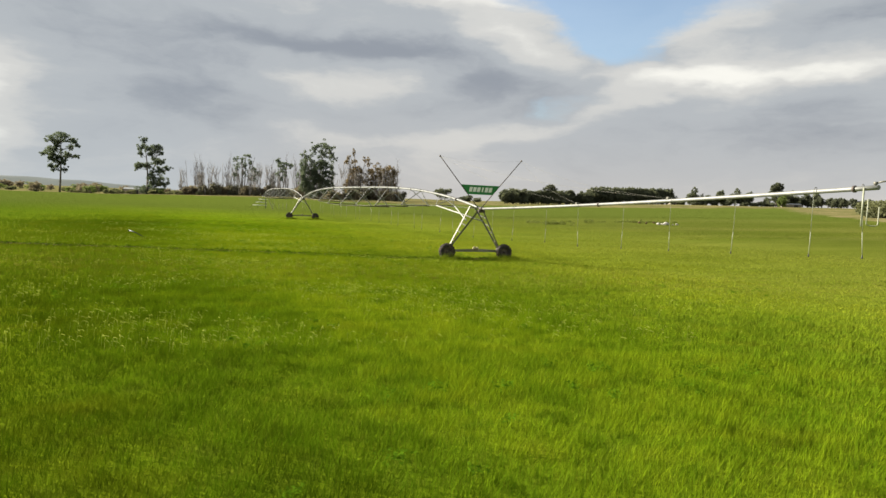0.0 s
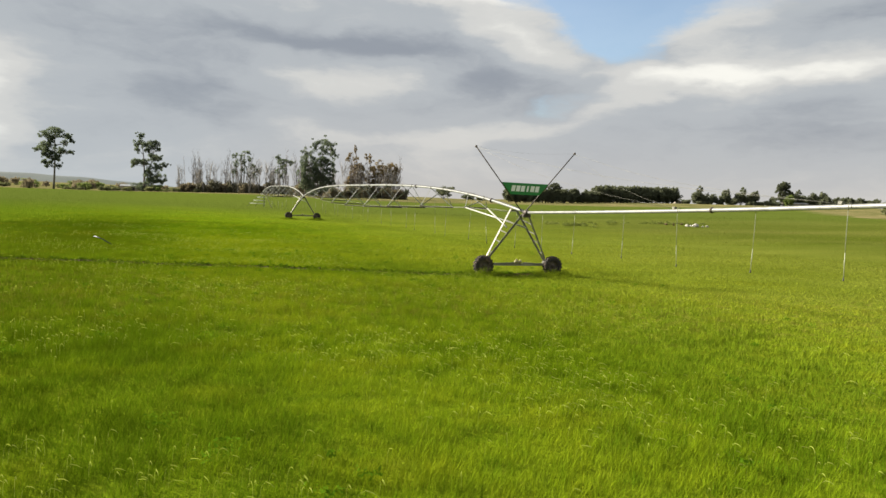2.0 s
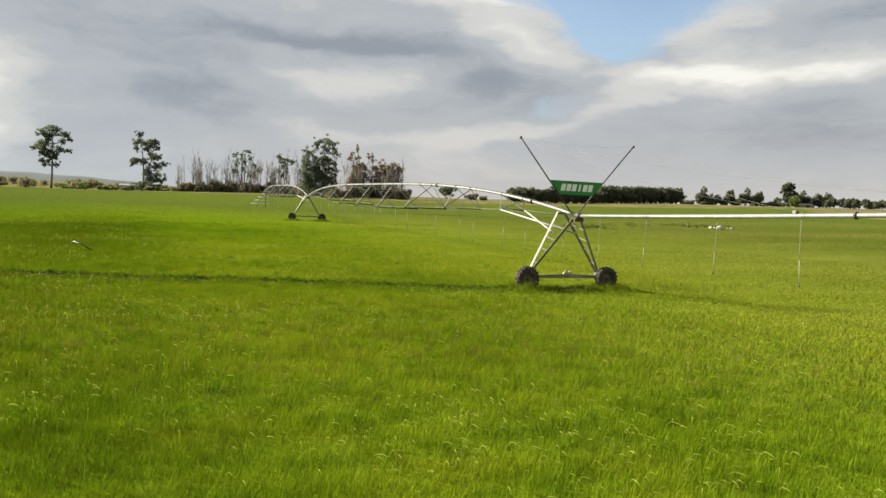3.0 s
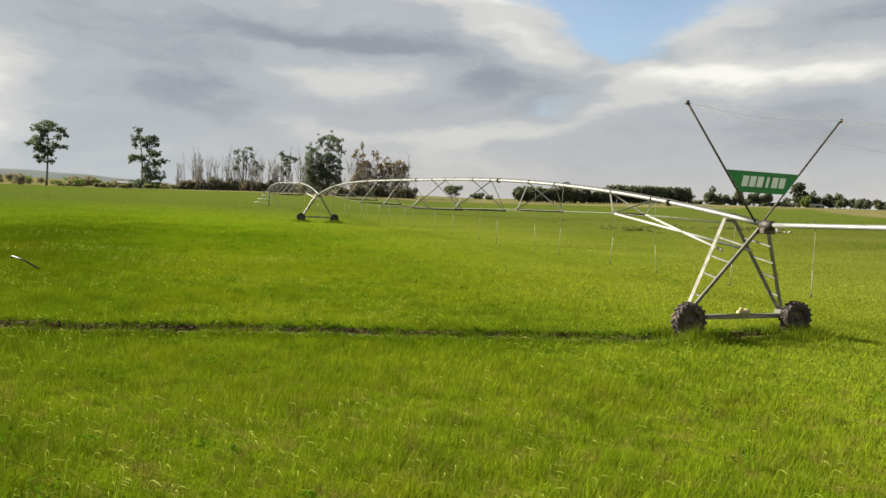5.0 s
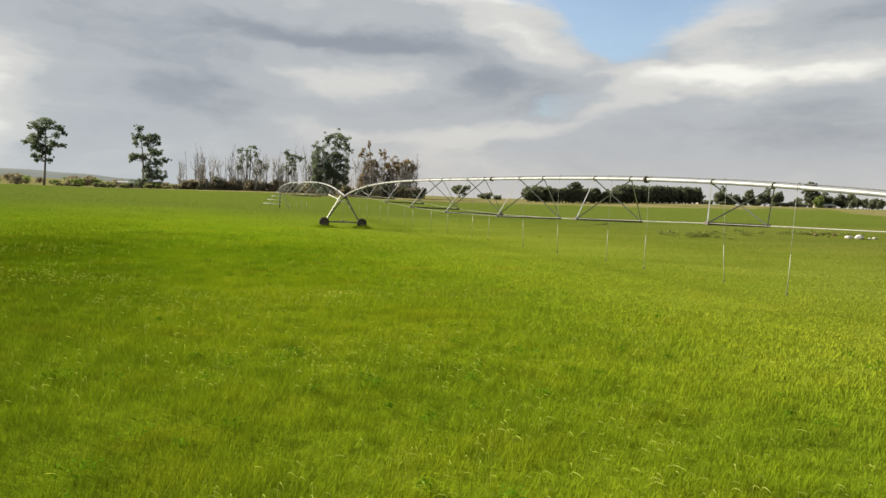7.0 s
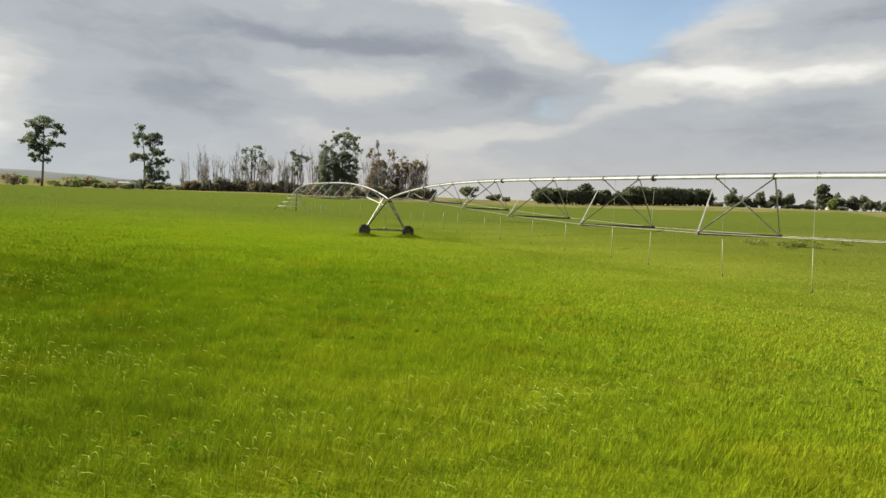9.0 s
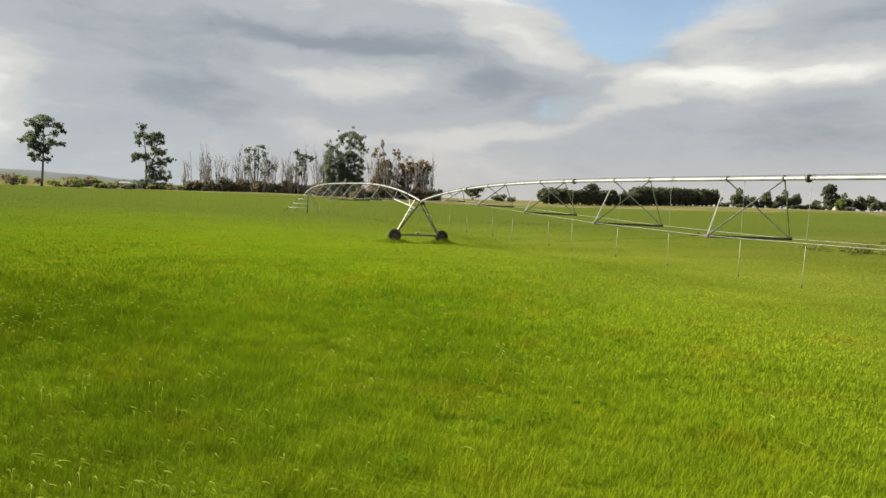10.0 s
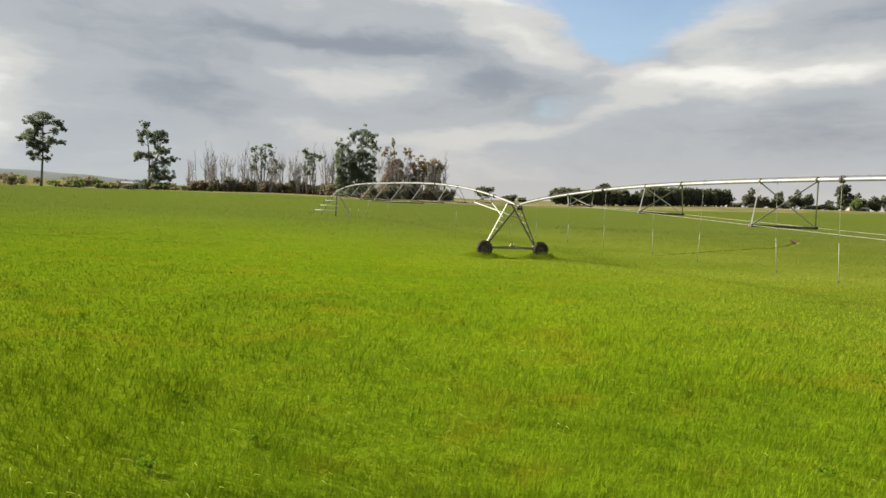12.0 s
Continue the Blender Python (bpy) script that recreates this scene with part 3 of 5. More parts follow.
def drive_tower(m):
    t = thing("drive_tower", m, "galvanised steel A-frame drive tower on two muddy wheels", "irrigation tower", "drive towers")
    bm = bmesh.new()
    box(bm, (0.72, 0, 0.55), (0.12, 3.5, 0.13), None, 0.015)
    part("base_beam", bm, GALV, t)
    for y in (-1.95, 1.95):
        wheel(t, 0.48, y)
    for s in (-1, 1):
        foot = (0.85, 1.74 * s, 0.66)
        tops = ((0.06, 0.16 * s, JOINT_Z - 0.10), (1.35, 0.16 * s, JOINT_Z + 0.12))
        for top in tops:
            part("leg", angle_bar(bmesh.new(), (foot[0] + (0.05 if top[0] > 0.85 else -0.05), foot[1], foot[2]), top, 0.105, 0.012), GALV_DULL, t)
        for f in (0.20, 0.42, 0.60, 0.80):
            a, b = (Vector(foot).lerp(Vector(top), f) for top in tops)
            part("rung", angle_bar(bmesh.new(), a, b, 0.042), GALV_DULL, t)
        bm = bmesh.new()
        box(bm, (0.80, 1.70 * s, 0.62), (0.26, 0.26, 0.20), None, 0.02)
        part("wheel_bracket", bm, GALV_DULL, t)
        bm = bmesh.new()
        box(bm, (0.72, 1.92 * s, 0.53), (0.22, 0.20, 0.24), None, 0.03)
        part("wheel_gearbox", bm, DARK_STEEL, t)
        bm = tube(bmesh.new(), [(0.47, 0.22 * s, 0.66), (0.47, 1.70 * s, 0.60)], 0.022)
        part("drive_shaft", bm, GALV_DULL, t)
    bm = bmesh.new()
    lathe(bm, [(0.001, -0.19), (0.06, -0.19), (0.075, -0.15), (0.075, 0.06), (0.11, 0.08), (0.11, 0.16), (0.001, 0.16)], Matrix.Translation((0.52, 0.02, 0.70)) @ Matrix.Rotation(math.pi / 2, 4, "X"), 14)
    box(bm, (0.52, 0.10, 0.81), (0.10, 0.10, 0.07), None, 0.02)
    part("gear_motor", bm, GEARBOX, t, "cream painted gear motor")
    bm = bmesh.new()
    box(bm, (-0.02, 0, JOINT_Z - 0.16), (0.30, 0.42, 0.16), None, 0.02)
    lathe(bm, [(0.08, -0.20), (0.125, -0.18), (0.135, 0.0), (0.125, 0.18), (0.08, 0.20)], Matrix.Translation((-0.05, 0, JOINT_Z)) @ Matrix.Rotation(math.pi / 2, 4, "Y"), 14)
    part("flex_joint", bm, DARK_STEEL, t, "dark rubber pipe boot and ball joint")
    bm = bmesh.new()
    box(bm, (1.33, 0, JOINT_Z + 0.06), (0.10, 0.44, 0.08), None, 0.01)
    part("saddle", bm, GALV_DULL, t)
    return t


def drop_pipe(parent, x, z, length, sway, side):
    """A gooseneck on the pipe, a hose, a pale lower pipe and a sprinkler head."""
    r = random.Random(int(x * 37) + side)
    y = 0.11 * side
    sway *= 0.5
    neck = [(x, 0, z + 0.05), (x, 0.01 * side, z + 0.09), (x, y * 0.35, z + 0.125), (x, y * 0.75, z + 0.11), (x, y, z + 0.05), (x, y, z - 0.1)]
    hang = [(x + sway * f * f, y + 0.4 * sway * f, z - 0.1 - f * (length - 0.1)) for f in (0, 0.25, 0.5, 0.62)]
    low = [(x + sway * f * f, y + 0.4 * sway * f, z - 0.1 - f * (length - 0.1)) for f in (0.62, 0.8, 1.0)]
    d = part("sprinkler_drop", tube(bmesh.new(), neck, 0.009, 6), GALV_DULL, parent)
    part("hose", tube(bmesh.new(), hang, 0.0065, 6), HOSE, d)
    part("drop_tube", tube(bmesh.new(), low, 0.0100, 6), DROP, d, "pale lower drop tube")
    e = Vector(low[-1])
    bm = lathe(bmesh.new(), [(0.001, 0.03), (0.015, 0.02), (0.016, -0.02), (0.024, -0.05), (0.025, -0.06), (0.001, -0.065)], Matrix.Translation(e), 10)
    part("sprinkler_head", bm, BLACK, d)


def truss_span(m, length, crown, drops):
    """An arched pipe on nine truss stations between two towers."""
    t = thing("truss_span", m, "arched galvanised water pipe with V-trusses and hanging sprinklers", "irrigation span", "truss spans")
    def pz(x):
        return JOINT_Z + crown * (1 - abs(2 * x / length - 1) ** 3.5)
    xs = np.linspace(0.2, length - 0.2, 72)
    part("pipe", tube(bmesh.new(), [(x, 0, pz(x)) for x in xs], 0.067, 12), GALV, t)
    bay = length / 10
    nodes = []
    for k in range(1, 10):
        x = k * bay - 0.4
        depth = 0.67 + 1.24 * math.sin(math.pi * (k - 1) / 8) ** 0.87
        nodes.append((x, 0.12 + 0.86 * depth, pz(x) - depth))
    for x, w, z in nodes:
        for s in (-1, 1):
            for dx in (-1.18, 1.18):
                part("truss_strut", angle_bar(bmesh.new(), (x, w * s, z), (x + dx, 0.05 * s, pz(x + dx) - 0.07), 0.042), STRUT, t)
            bm = bmesh.new()
            box(bm, (x, w * s, z), (0.16, 0.07, 0.10), None, 0.012)
            part("node_plate", bm, DARK_STEEL, t)
        part("cross_bar", angle_bar(bmesh.new(), (x, -w, z), (x, w, z), 0.085), DARK_STEEL, t)
        for dx in (-1.18, 1.18):
            part("pipe_collar", lathe(bmesh.new(), [(0.066, -0.04), (0.098, -0.03), (0.098, 0.03), (0.066, 0.04)], Matrix.Translation((x + dx, 0, pz(x + dx))) @ Matrix.Rotation(math.pi / 2, 4, "Y"), 12), GALV_DULL, t)
    for s in (-1, 1):
        line = [(1.35, 0.25 * s, JOINT_Z - 0.02)] + [(x, w * s, z) for x, w, z in nodes] + [(length - 0.5, 0.25 * s, JOINT_Z - 0.05)]
        part("truss_rod", tube(bmesh.new(), line, 0.010, 6), GALV_DULL, t)
        x, w, z = nodes[0]
        part("tower_brace", tube(bmesh.new(), [(x, w * s, z), (0.95, -0.55 * s, 2.42)], 0.040, 8), WHITE_TUBE, t, "white tubular brace")
    for k in range(5):
        x = bay * (2 * k + 0.62)
        part("pipe_flange", lathe(bmesh.new(), [(0.066, -0.05), (0.125, -0.045), (0.13, 0.0), (0.125, 0.045), (0.066, 0.05)], Matrix.Translation((x, 0, pz(x))) @ Matrix.Rotation(math.pi / 2, 4, "Y"), 14), DARK_STEEL, t)
    for k, x in enumerate(drops):
        r = random.Random(k)
        drop_pipe(t, x, pz(x), pz(x) - 1.42, r.uniform(-0.5, 0.25) if k % 3 else 0.05, 1 if k % 2 else -1)
    part("control_cable", tube(bmesh.new(), [(x, 0.06, pz(x) + 0.10) for x in xs[::2]], 0.014, 5), BLACK, t)
    return t


def overhang(m):
    """The free boom beyond the last tower, held up by stays."""
    t = thing("overhang_boom", m, "long overhanging galvanised pipe boom with hanging sprinkler drops", "irrigation boom")
    def pz(x):
        return JOINT_Z + 0.034 * x + 0.00055 * x * x
    xs = np.linspace(0.2, 25.7, 30)
    part("pipe", tube(bmesh.new(), [(-x, 0, pz(x)) for x in xs], 0.066, 10), GALV, t)
    for k, x in enumerate((1.5, 4.7, 7.9, 11.2, 14.4, 17.6, 20.6, 23.8, 25.2)):
        drop_pipe(t, -x, pz(x), 1.85 if x > 8 else 1.75, (-0.06, 0.10, 0.02, -0.16, 0.05)[k % 5], 1 if k % 2 else -1)
    for x in (12.7, 25.0):
        part("pipe_flange", lathe(bmesh.new(), [(0.064, -0.035), (0.098, -0.03), (0.098, 0.03), (0.064, 0.035)], Matrix.Translation((-x, 0, pz(x))) @ Matrix.Rotation(math.pi / 2, 4, "Y"), 12), DARK_STEEL, t)
    for x in (10.9, 17.3):
        for s in (-1, 1):
            tip, a = Vector((0.25, 2.75 * s, 6.28)), Vector((-x, 0.05 * s, pz(x) + 0.08))
            pts = [tip.lerp(a, f) - Vector((0, 0, 0.35 * math.sin(math.pi * f))) for f in np.linspace(0, 1, 9)]
            part("stay_cable", tube(bmesh.new(), pts, 0.004, 5), GALV_DULL, t)
        bm = bmesh.new()
        box(bm, (-x, 0, pz(x) + 0.10), (0.14, 0.12, 0.10), None, 0.015)
        part("cable_clamp", bm, GALV_DULL, t)
    z = pz(25.5)
    part("end_pipe", tube(bmesh.new(), [(-25.35, 0.1, z), (-25.35, 0.1, z - 1.05)], 0.024, 8), DROP, t)
    part("drain_loop", tube(bmesh.new(), [(-25.5, 0.10, z - 0.3), (-25.5, 0.10, z - 0.98), (-25.53, 0.02, z - 1.02), (-25.62, -0.10, z - 1.02), (-25.65, -0.14, z - 0.98), (-25.65, -0.14, z - 0.5)], 0.015, 8), DROP, t)
    bm = bmesh.new()
    lathe(bm, [(0.001, 0.0), (0.035, 0.0), (0.035, 0.08), (0.055, 0.10), (0.055, 0.16), (0.001, 0.17)], Matrix.Translation((-25.6, 0, z)), 12)
    tube(bm, [(-25.6, 0, z + 0.12), (-25.75, -0.06, z + 0.17), (-25.9, -0.12, z + 0.19)], [0.028, 0.022, 0.018], 8)
    part("end_gun", bm, GALV_DULL, t, "small end gun nozzle")
    return t


def mast_sign(m):
    """Two leaning stay masts over the last tower, with a sign plate between them."""
    m = m @ Matrix.Translation((0.25, 0, 0))
    t = thing("stay_mast", m, "dark V-shaped stay mast standing on the last drive tower", "mast")
    for s in (-1, 1):
        part("mast_rod", tube(bmesh.new(), [(0, 0.12 * s, JOINT_Z + 0.06), (0, 2.75 * s, 6.30)], 0.028, 8), DARK_STEEL, t)
        part("rod_tip", lathe(bmesh.new(), [(0.001, -0.06), (0.055, -0.05), (0.055, 0.05), (0.001, 0.06)], Matrix.Translation((0, 2.75 * s, 6.30)), 10), DARK_STEEL, t)
    tips = [Vector((0, 2.75 * f, 6.30 - 0.16 * (1 - f * f))) for f in np.linspace(-1, 1, 11)]
    part("tie_cable", tube(bmesh.new(), tips, 0.0018, 5), GALV_DULL, t)
    sign = thing("signboard", m, "green trapezoid signboard with six white block shapes", "sign")
    bm = bmesh.new()
    front = [bm.verts.new((-0.05, y, z)) for y, z in ((1.30, 4.66), (-1.30, 4.66), (-0.80, 4.08), (0.80, 4.08))]
    back = [bm.verts.new((-0.02, v.co.y, v.co.z)) for v in front]
    bm.faces.new(front[::-1])
    bm.faces.new(back)
    for k in range(4):
        bm.faces.new((front[k], front[(k + 1) % 4], back[(k + 1) % 4], back[k]))
    bmesh.ops.recalc_face_normals(bm, faces=bm.faces)
    bmesh.ops.bevel(bm, geom=list(bm.edges), offset=0.006, segments=1, affect="EDGES")
    part("sign_plate", bm, SIGN_GREEN, sign)
    for k in range(6):
        c = 0.66 - k * 0.265
        wide = 0.05 if k == 3 else 0.105
        bm = bmesh.new()
        edge = [(c + wide + 0.03, 4.24), (c + wide - 0.03, 4.53), (c - wide - 0.03, 4.53), (c - wide + 0.03, 4.24)]
        bm.faces.new([bm.verts.new((-0.056, y, z)) for y, z in edge])
        bmesh.ops.recalc_face_normals(bm, faces=bm.faces)
        made = bmesh.ops.extrude_face_region(bm, geom=list(bm.faces))
        bmesh.ops.translate(bm, vec=(-0.006, 0, 0), verts=[v for v in made["geom"] if isinstance(v, bmesh.types.BMVert)])
        bmesh.ops.recalc_face_normals(bm, faces=bm.faces)
        part("white_block", bm, SIGN_WHITE, sign)


def pivot_tower(m):
    """The fixed stand at the centre of the circle: a riser, four raking legs and pale cross arms."""
    t = thing("pivot_tower", m, "galvanised pivot stand with four pale cross bars", "pivot stand")
    top = 3.45
    def leg(foot, z):
        f = 1 - z / (top + 0.2)
        return Vector((foot[0] * f, foot[1] * f, z))
    feet = ((-3.7, -0.5), (2.0, -2.4), (2.2, 2.4), (-2.4, 2.8))
    for k, foot in enumerate(feet):
        part("leg", angle_bar(bmesh.new(), leg(foot, 0), leg(foot, top), 0.075 if k == 1 else 0.05, 0.010), DARK_STEEL if k == 1 else GALV_DULL, t)
    for z in (0.75, 1.45, 2.15, 2.85):
        part("cross_bar", tube(bmesh.new(), [leg(feet[0], z), (0.35, 0, z)], 0.065, 8), DROP_WHITE, t)
    part("riser", tube(bmesh.new(), [(0, 0, 0), (0, 0, top + 0.1), (0.02, -0.08, top + 0.28), (0.1, -0.4, top + 0.3)], 0.10, 12), GALV, t)
    return t


M1, M2 = along(T1, T2), along(T2, PIVOT)
drive_tower(M1)
drive_tower(M2)
DROPS = (1.2, 4.6, 7.1, 10.6, 13.4, 16.8, 19.4, 23.0, 26.7, 30.0, 32.8, 36.2, 39.7, 43.2, 45.9, 49.3, 52.6, 56.0, 59.6, 62.8)
truss_span(M1, (T2 - T1).length, 1.42, DROPS)
truss_span(M2, (PIVOT - T2).length, 1.52, DROPS[:18:3])
overhang(M1)
mast_sign(M1)
pivot_tower(Matrix.Translation((PIVOT.x + 0.5, PIVOT.y, lz(PIVOT.x, PIVOT.y))))


def marker_stakes():
    base = thing("marker_stake", Matrix.Translation((PIVOT.x + 2.6, PIVOT.y - 2.4, lz(PIVOT.x + 2.6, PIVOT.y - 2.4))), "thin pale stake standing beside the pivot stand", "stake", "stakes at the pivot")
    part("rod", tube(bmesh.new(), [(0, 0, -0.1), (0.01, 0, 0.7), (0.0, 0, 1.3)], 0.022, 6), WHITE_TUBE, base)
    part("cap", lathe(bmesh.new(), [(0.001, 0.03), (0.03, 0.025), (0.03, -0.04), (0.001, -0.045)], Matrix.Translation((0, 0, 1.3)), 8), GALV_DULL, base)
    for dx, dy in ((1.3, 0.2), (2.2, -0.3), (3.0, 0.1)):
        copy_thing(base, base.matrix_basis @ Matrix.Translation((dx, dy, 0)))


marker_stakes()

# ---- trees and bushes ----


def leaves(bm, clumps, size, per, rng, droop=0.0):
    """Small folded leaf sprays scattered through and over clumps of (x, y, z, rx, ry, rz)."""
    for x, y, z, rx, ry, rz in clumps:
        for _ in range(int(per * 1.9 * (rx * ry * rz) ** 0.5)):
            d = Vector((rng.gauss(0, 1), rng.gauss(0, 1), rng.gauss(0, 1))).normalized() * (rng.uniform(0.25, 1.0) ** 0.5) * rng.uniform(0.75, 1.15)
            c = Vector((x + d.x * rx, y + d.y * ry, z + d.z * rz))
            a = Vector((rng.gauss(0, 1), rng.gauss(0, 1), rng.gauss(0, 0.6) - droop)).normalized()
            b = a.cross(Vector((rng.gauss(0, 1), rng.gauss(0, 1), rng.gauss(0, 1)))).normalized()
            s = size * rng.uniform(0.5, 1.3)
            v = [bm.verts.new(c + p) for p in (-a * s, b * s * 0.45, a * s, -b * s * 0.45)]
            bm.faces.new(v)
    return bm


def limb(bm, a, b, r0, r1, rng, bend=0.08, steps=5, sides=6):
    a, b = Vector(a), Vector(b)
    off = Vector((rng.uniform(-1, 1), rng.uniform(-1, 1), rng.uniform(-0.3, 0.3))) * (b - a).length * bend
    pts = [a.lerp(b, f) + off * math.sin(math.pi * f) for f in np.linspace(0, 1, steps)]
    tube(bm, pts, [r0 + (r1 - r0) * f for f in np.linspace(0, 1, steps)], sides)
    return pts


def gum_tree(x, y, trunks, clumps, mat, label, leaf=0.36, per=44, seed=1, group="", scale=1.0, fill=None, loose=1.0):
    """A tree drawn by its trunk ends and its leaf clumps: (across, up, half width, half height)."""
    rng = random.Random(seed)
    t = thing("tree", Matrix.Translation((x, y, lz(x, y) - 0.1)) @ Matrix.Diagonal((scale, scale, scale, 1)), label, "tree", group)
    bm, ends = bmesh.new(), []
    for (ax, az, r0, r1) in trunks:
        start = (rng.uniform(-0.3, 0.3), rng.uniform(-0.3, 0.3), 0)
        ends += limb(bm, start, (ax, rng.uniform(-0.8, 0.8), az), r0, r1, rng, 0.03, 9, 8)
    if fill:
        count, x0, x1, z0, z1 = fill
        clumps = clumps + [(rng.uniform(x0, x1), rng.uniform(z0, z1), rng.uniform(1.2, 2.2), rng.uniform(1.2, 2.2)) for _ in range(count)]
    full = []
    for cx, cz, rx, rz in clumps:
        rx, rz = rx * 1.06, rz * 1.25
        cy = rng.uniform(-1.0, 1.0) * 2.6
        low = [e for e in ends if e.z < cz - 0.3 * rz] or ends[:1]
        near = min(low, key=lambda e: (Vector((cx, cy, cz - 1.5)) - e).length)
        limb(bm, near, (cx, cy, cz), 0.16, 0.05, rng, 0.10, 5, 5)
        for _ in range(3):
            limb(bm, Vector((cx, cy, cz)).lerp(near, rng.uniform(0, 0.4)), (cx + rng.uniform(-1, 1) * rx, cy + rng.uniform(-1, 1) * rx, cz + rng.uniform(-0.6, 1) * rz), 0.05, 0.02, rng, 0.1, 3, 4)
        for _ in range(18):
            q = rng.uniform(0.18, 0.44)
            full.append((cx + rng.gauss(0, 0.52) * rx * loose, cy + rng.gauss(0, 0.60) * rx * loose, cz + rng.gauss(0, 0.5) * rz * loose ** 2, rx * q, rx * q, rz * q))
    part("trunk", bm, BARK, t)
    part("crown", leaves(bmesh.new(), full, leaf * 0.68, per * 2.0, rng, 0.5), mat, t)
    return t


gum_tree(-150.9, 339, [(0.4, 27.0, 0.55, 0.10)],
         [(1.5, 26.5, 5.0, 1.9), (5.5, 24.8, 3.0, 1.6), (-4.5, 24.5, 2.8, 1.4), (-1.0, 24.0, 2.6, 1.5), (7.4, 22.5, 1.3, 1.2), (-5.5, 19.0, 2.8, 1.8), (-7.6, 18.0, 1.5, 1.0), (-1.5, 20.0, 3.0, 2.0),
          (1.8, 18.0, 2.2, 2.0), (5.0, 17.2, 1.5, 1.2), (7.6, 17.4, 1.2, 1.0), (-2.8, 15.0, 2.5, 1.6), (1.5, 14.0, 1.8, 1.6), (-4.2, 12.3, 1.8, 1.4), (2.4, 10.8, 1.5, 1.4), (-1.0, 12.0, 1.2, 1.2), (-3.4, 17.0, 1.8, 1.6), (-0.4, 22.2, 1.8, 1.4), (3.6, 21.6, 1.4, 1.2), (-2.2, 10.4, 1.2, 1.2), (3.0, 15.8, 1.4, 1.4), (0.4, 16.4, 1.6, 1.6)],
         EUC, "tall gum tree with a domed crown on a bare trunk", seed=3, per=26, leaf=0.42, loose=0.78)
gum_tree(-126.6, 386, [(-1.2, 26.0, 0.6, 0.12), (5.5, 24.0, 0.45, 0.10), (2.0, 16.0, 0.4, 0.10)],
         [(-2.0, 29.5, 2.0, 1.6), (-3.0, 26.5, 1.8, 2.0), (-3.5, 22.5, 1.8, 2.0), (0.8, 25.0, 2.6, 2.2), (2.8, 22.0, 2.0, 2.0), (7.0, 26.0, 2.4, 1.6), (5.2, 23.5, 2.2, 1.8), (8.2, 22.5, 1.6, 1.2), (4.5, 18.5, 3.0, 2.4),
          (8.0, 18.0, 1.8, 1.6), (10.5, 14.5, 2.2, 1.8), (-3.8, 16.0, 2.8, 1.8), (-5.5, 14.0, 1.5, 1.2), (0.0, 15.5, 2.6, 2.0), (6.0, 13.5, 3.0, 2.2), (3.0, 10.0, 2.8, 2.4), (7.0, 9.5, 2.6, 2.0), (5.0, 6.0, 3.6, 2.4), (8.5, 6.0, 2.4, 2.0), (2.0, 3.0, 4.5, 2.6), (-2.0, 2.5, 3.0, 2.2)],
         EUC, "broad leaning gum tree with ragged dark foliage", seed=5, per=30, leaf=0.42, loose=0.88)
gum_tree(-29.2, 340, [(0.8, 26.0, 0.5, 0.10), (-7.0, 19.0, 0.35, 0.08), (-3.5, 18.0, 0.3, 0.08), (4.0, 20.0, 0.35, 0.08), (-5.0, 16.0, 0.3, 0.08), (2.0, 18.0, 0.3, 0.08)],
         [(0.6, 26.4, 3.6, 2.0), (-2.6, 24.6, 2.2, 1.8), (4.0, 24.0, 2.2, 2.0), (1.2, 22.4, 2.8, 1.8), (5.5, 21.0, 1.8, 1.6), (-8.0, 20.5, 1.8, 2.0), (-8.5, 17.0, 2.2, 2.2), (-9.0, 13.0, 1.8, 2.4), (-4.8, 18.0, 2.0, 2.6), (-4.5, 13.5, 2.4, 2.6), (-1.0, 17.0, 2.0, 2.2),
          (1.8, 17.0, 2.2, 2.0), (4.6, 16.5, 2.2, 2.0), (2.8, 13.0, 2.6, 2.0), (-7.0, 9.0, 2.4, 2.2), (-3.0, 9.0, 2.4, 2.2), (5.0, 12.0, 1.8, 1.6), (1.0, 8.0, 2.0, 1.8), (-8.0, 6.0, 2.2, 2.4), (-5.0, 4.5, 2.6, 2.4), (-1.5, 4.5, 2.6, 2.4), (2.0, 4.8, 2.4, 2.2), (5.0, 7.0, 2.0, 2.0), (-2.5, 12.5, 2.0, 2.2)],
         EUC, "dense clump of tall olive-crowned gum trees", seed=7, per=34, fill=(14, -9, 5.5, 4, 19))
gum_tree(-12.9, 400, [(-2.5, 27.0, 0.4, 0.10), (1.0, 20.0, 0.35, 0.08), (4.0, 22.0, 0.3, 0.08), (-5.0, 21.0, 0.3, 0.08)],
         [(-2.6, 26.5, 0.9, 2.6), (-6.5, 21.5, 1.8, 1.6), (-5.5, 24.0, 1.0, 1.0), (-2.5, 21.5, 1.6, 1.2), (4.4, 23.5, 1.6, 1.6), (6.0, 21.0, 1.2, 1.2), (-2.5, 16.0, 3.4, 2.6), (1.0, 14.0, 3.2, 2.6), (-4.5, 11.0, 3.0, 2.4), (3.0, 10.0, 3.0, 2.4), (-1.0, 8.0, 3.2, 2.2), (-4.0, 5.0, 3.0, 2.4), (2.5, 5.0, 3.0, 2.4), (0.0, 17.5, 2.4, 2.2)],
         EUC_BROWN, "thin gum trees with sparse browning leaves", seed=9, per=34, fill=(16, -5.5, 5, 3, 17))
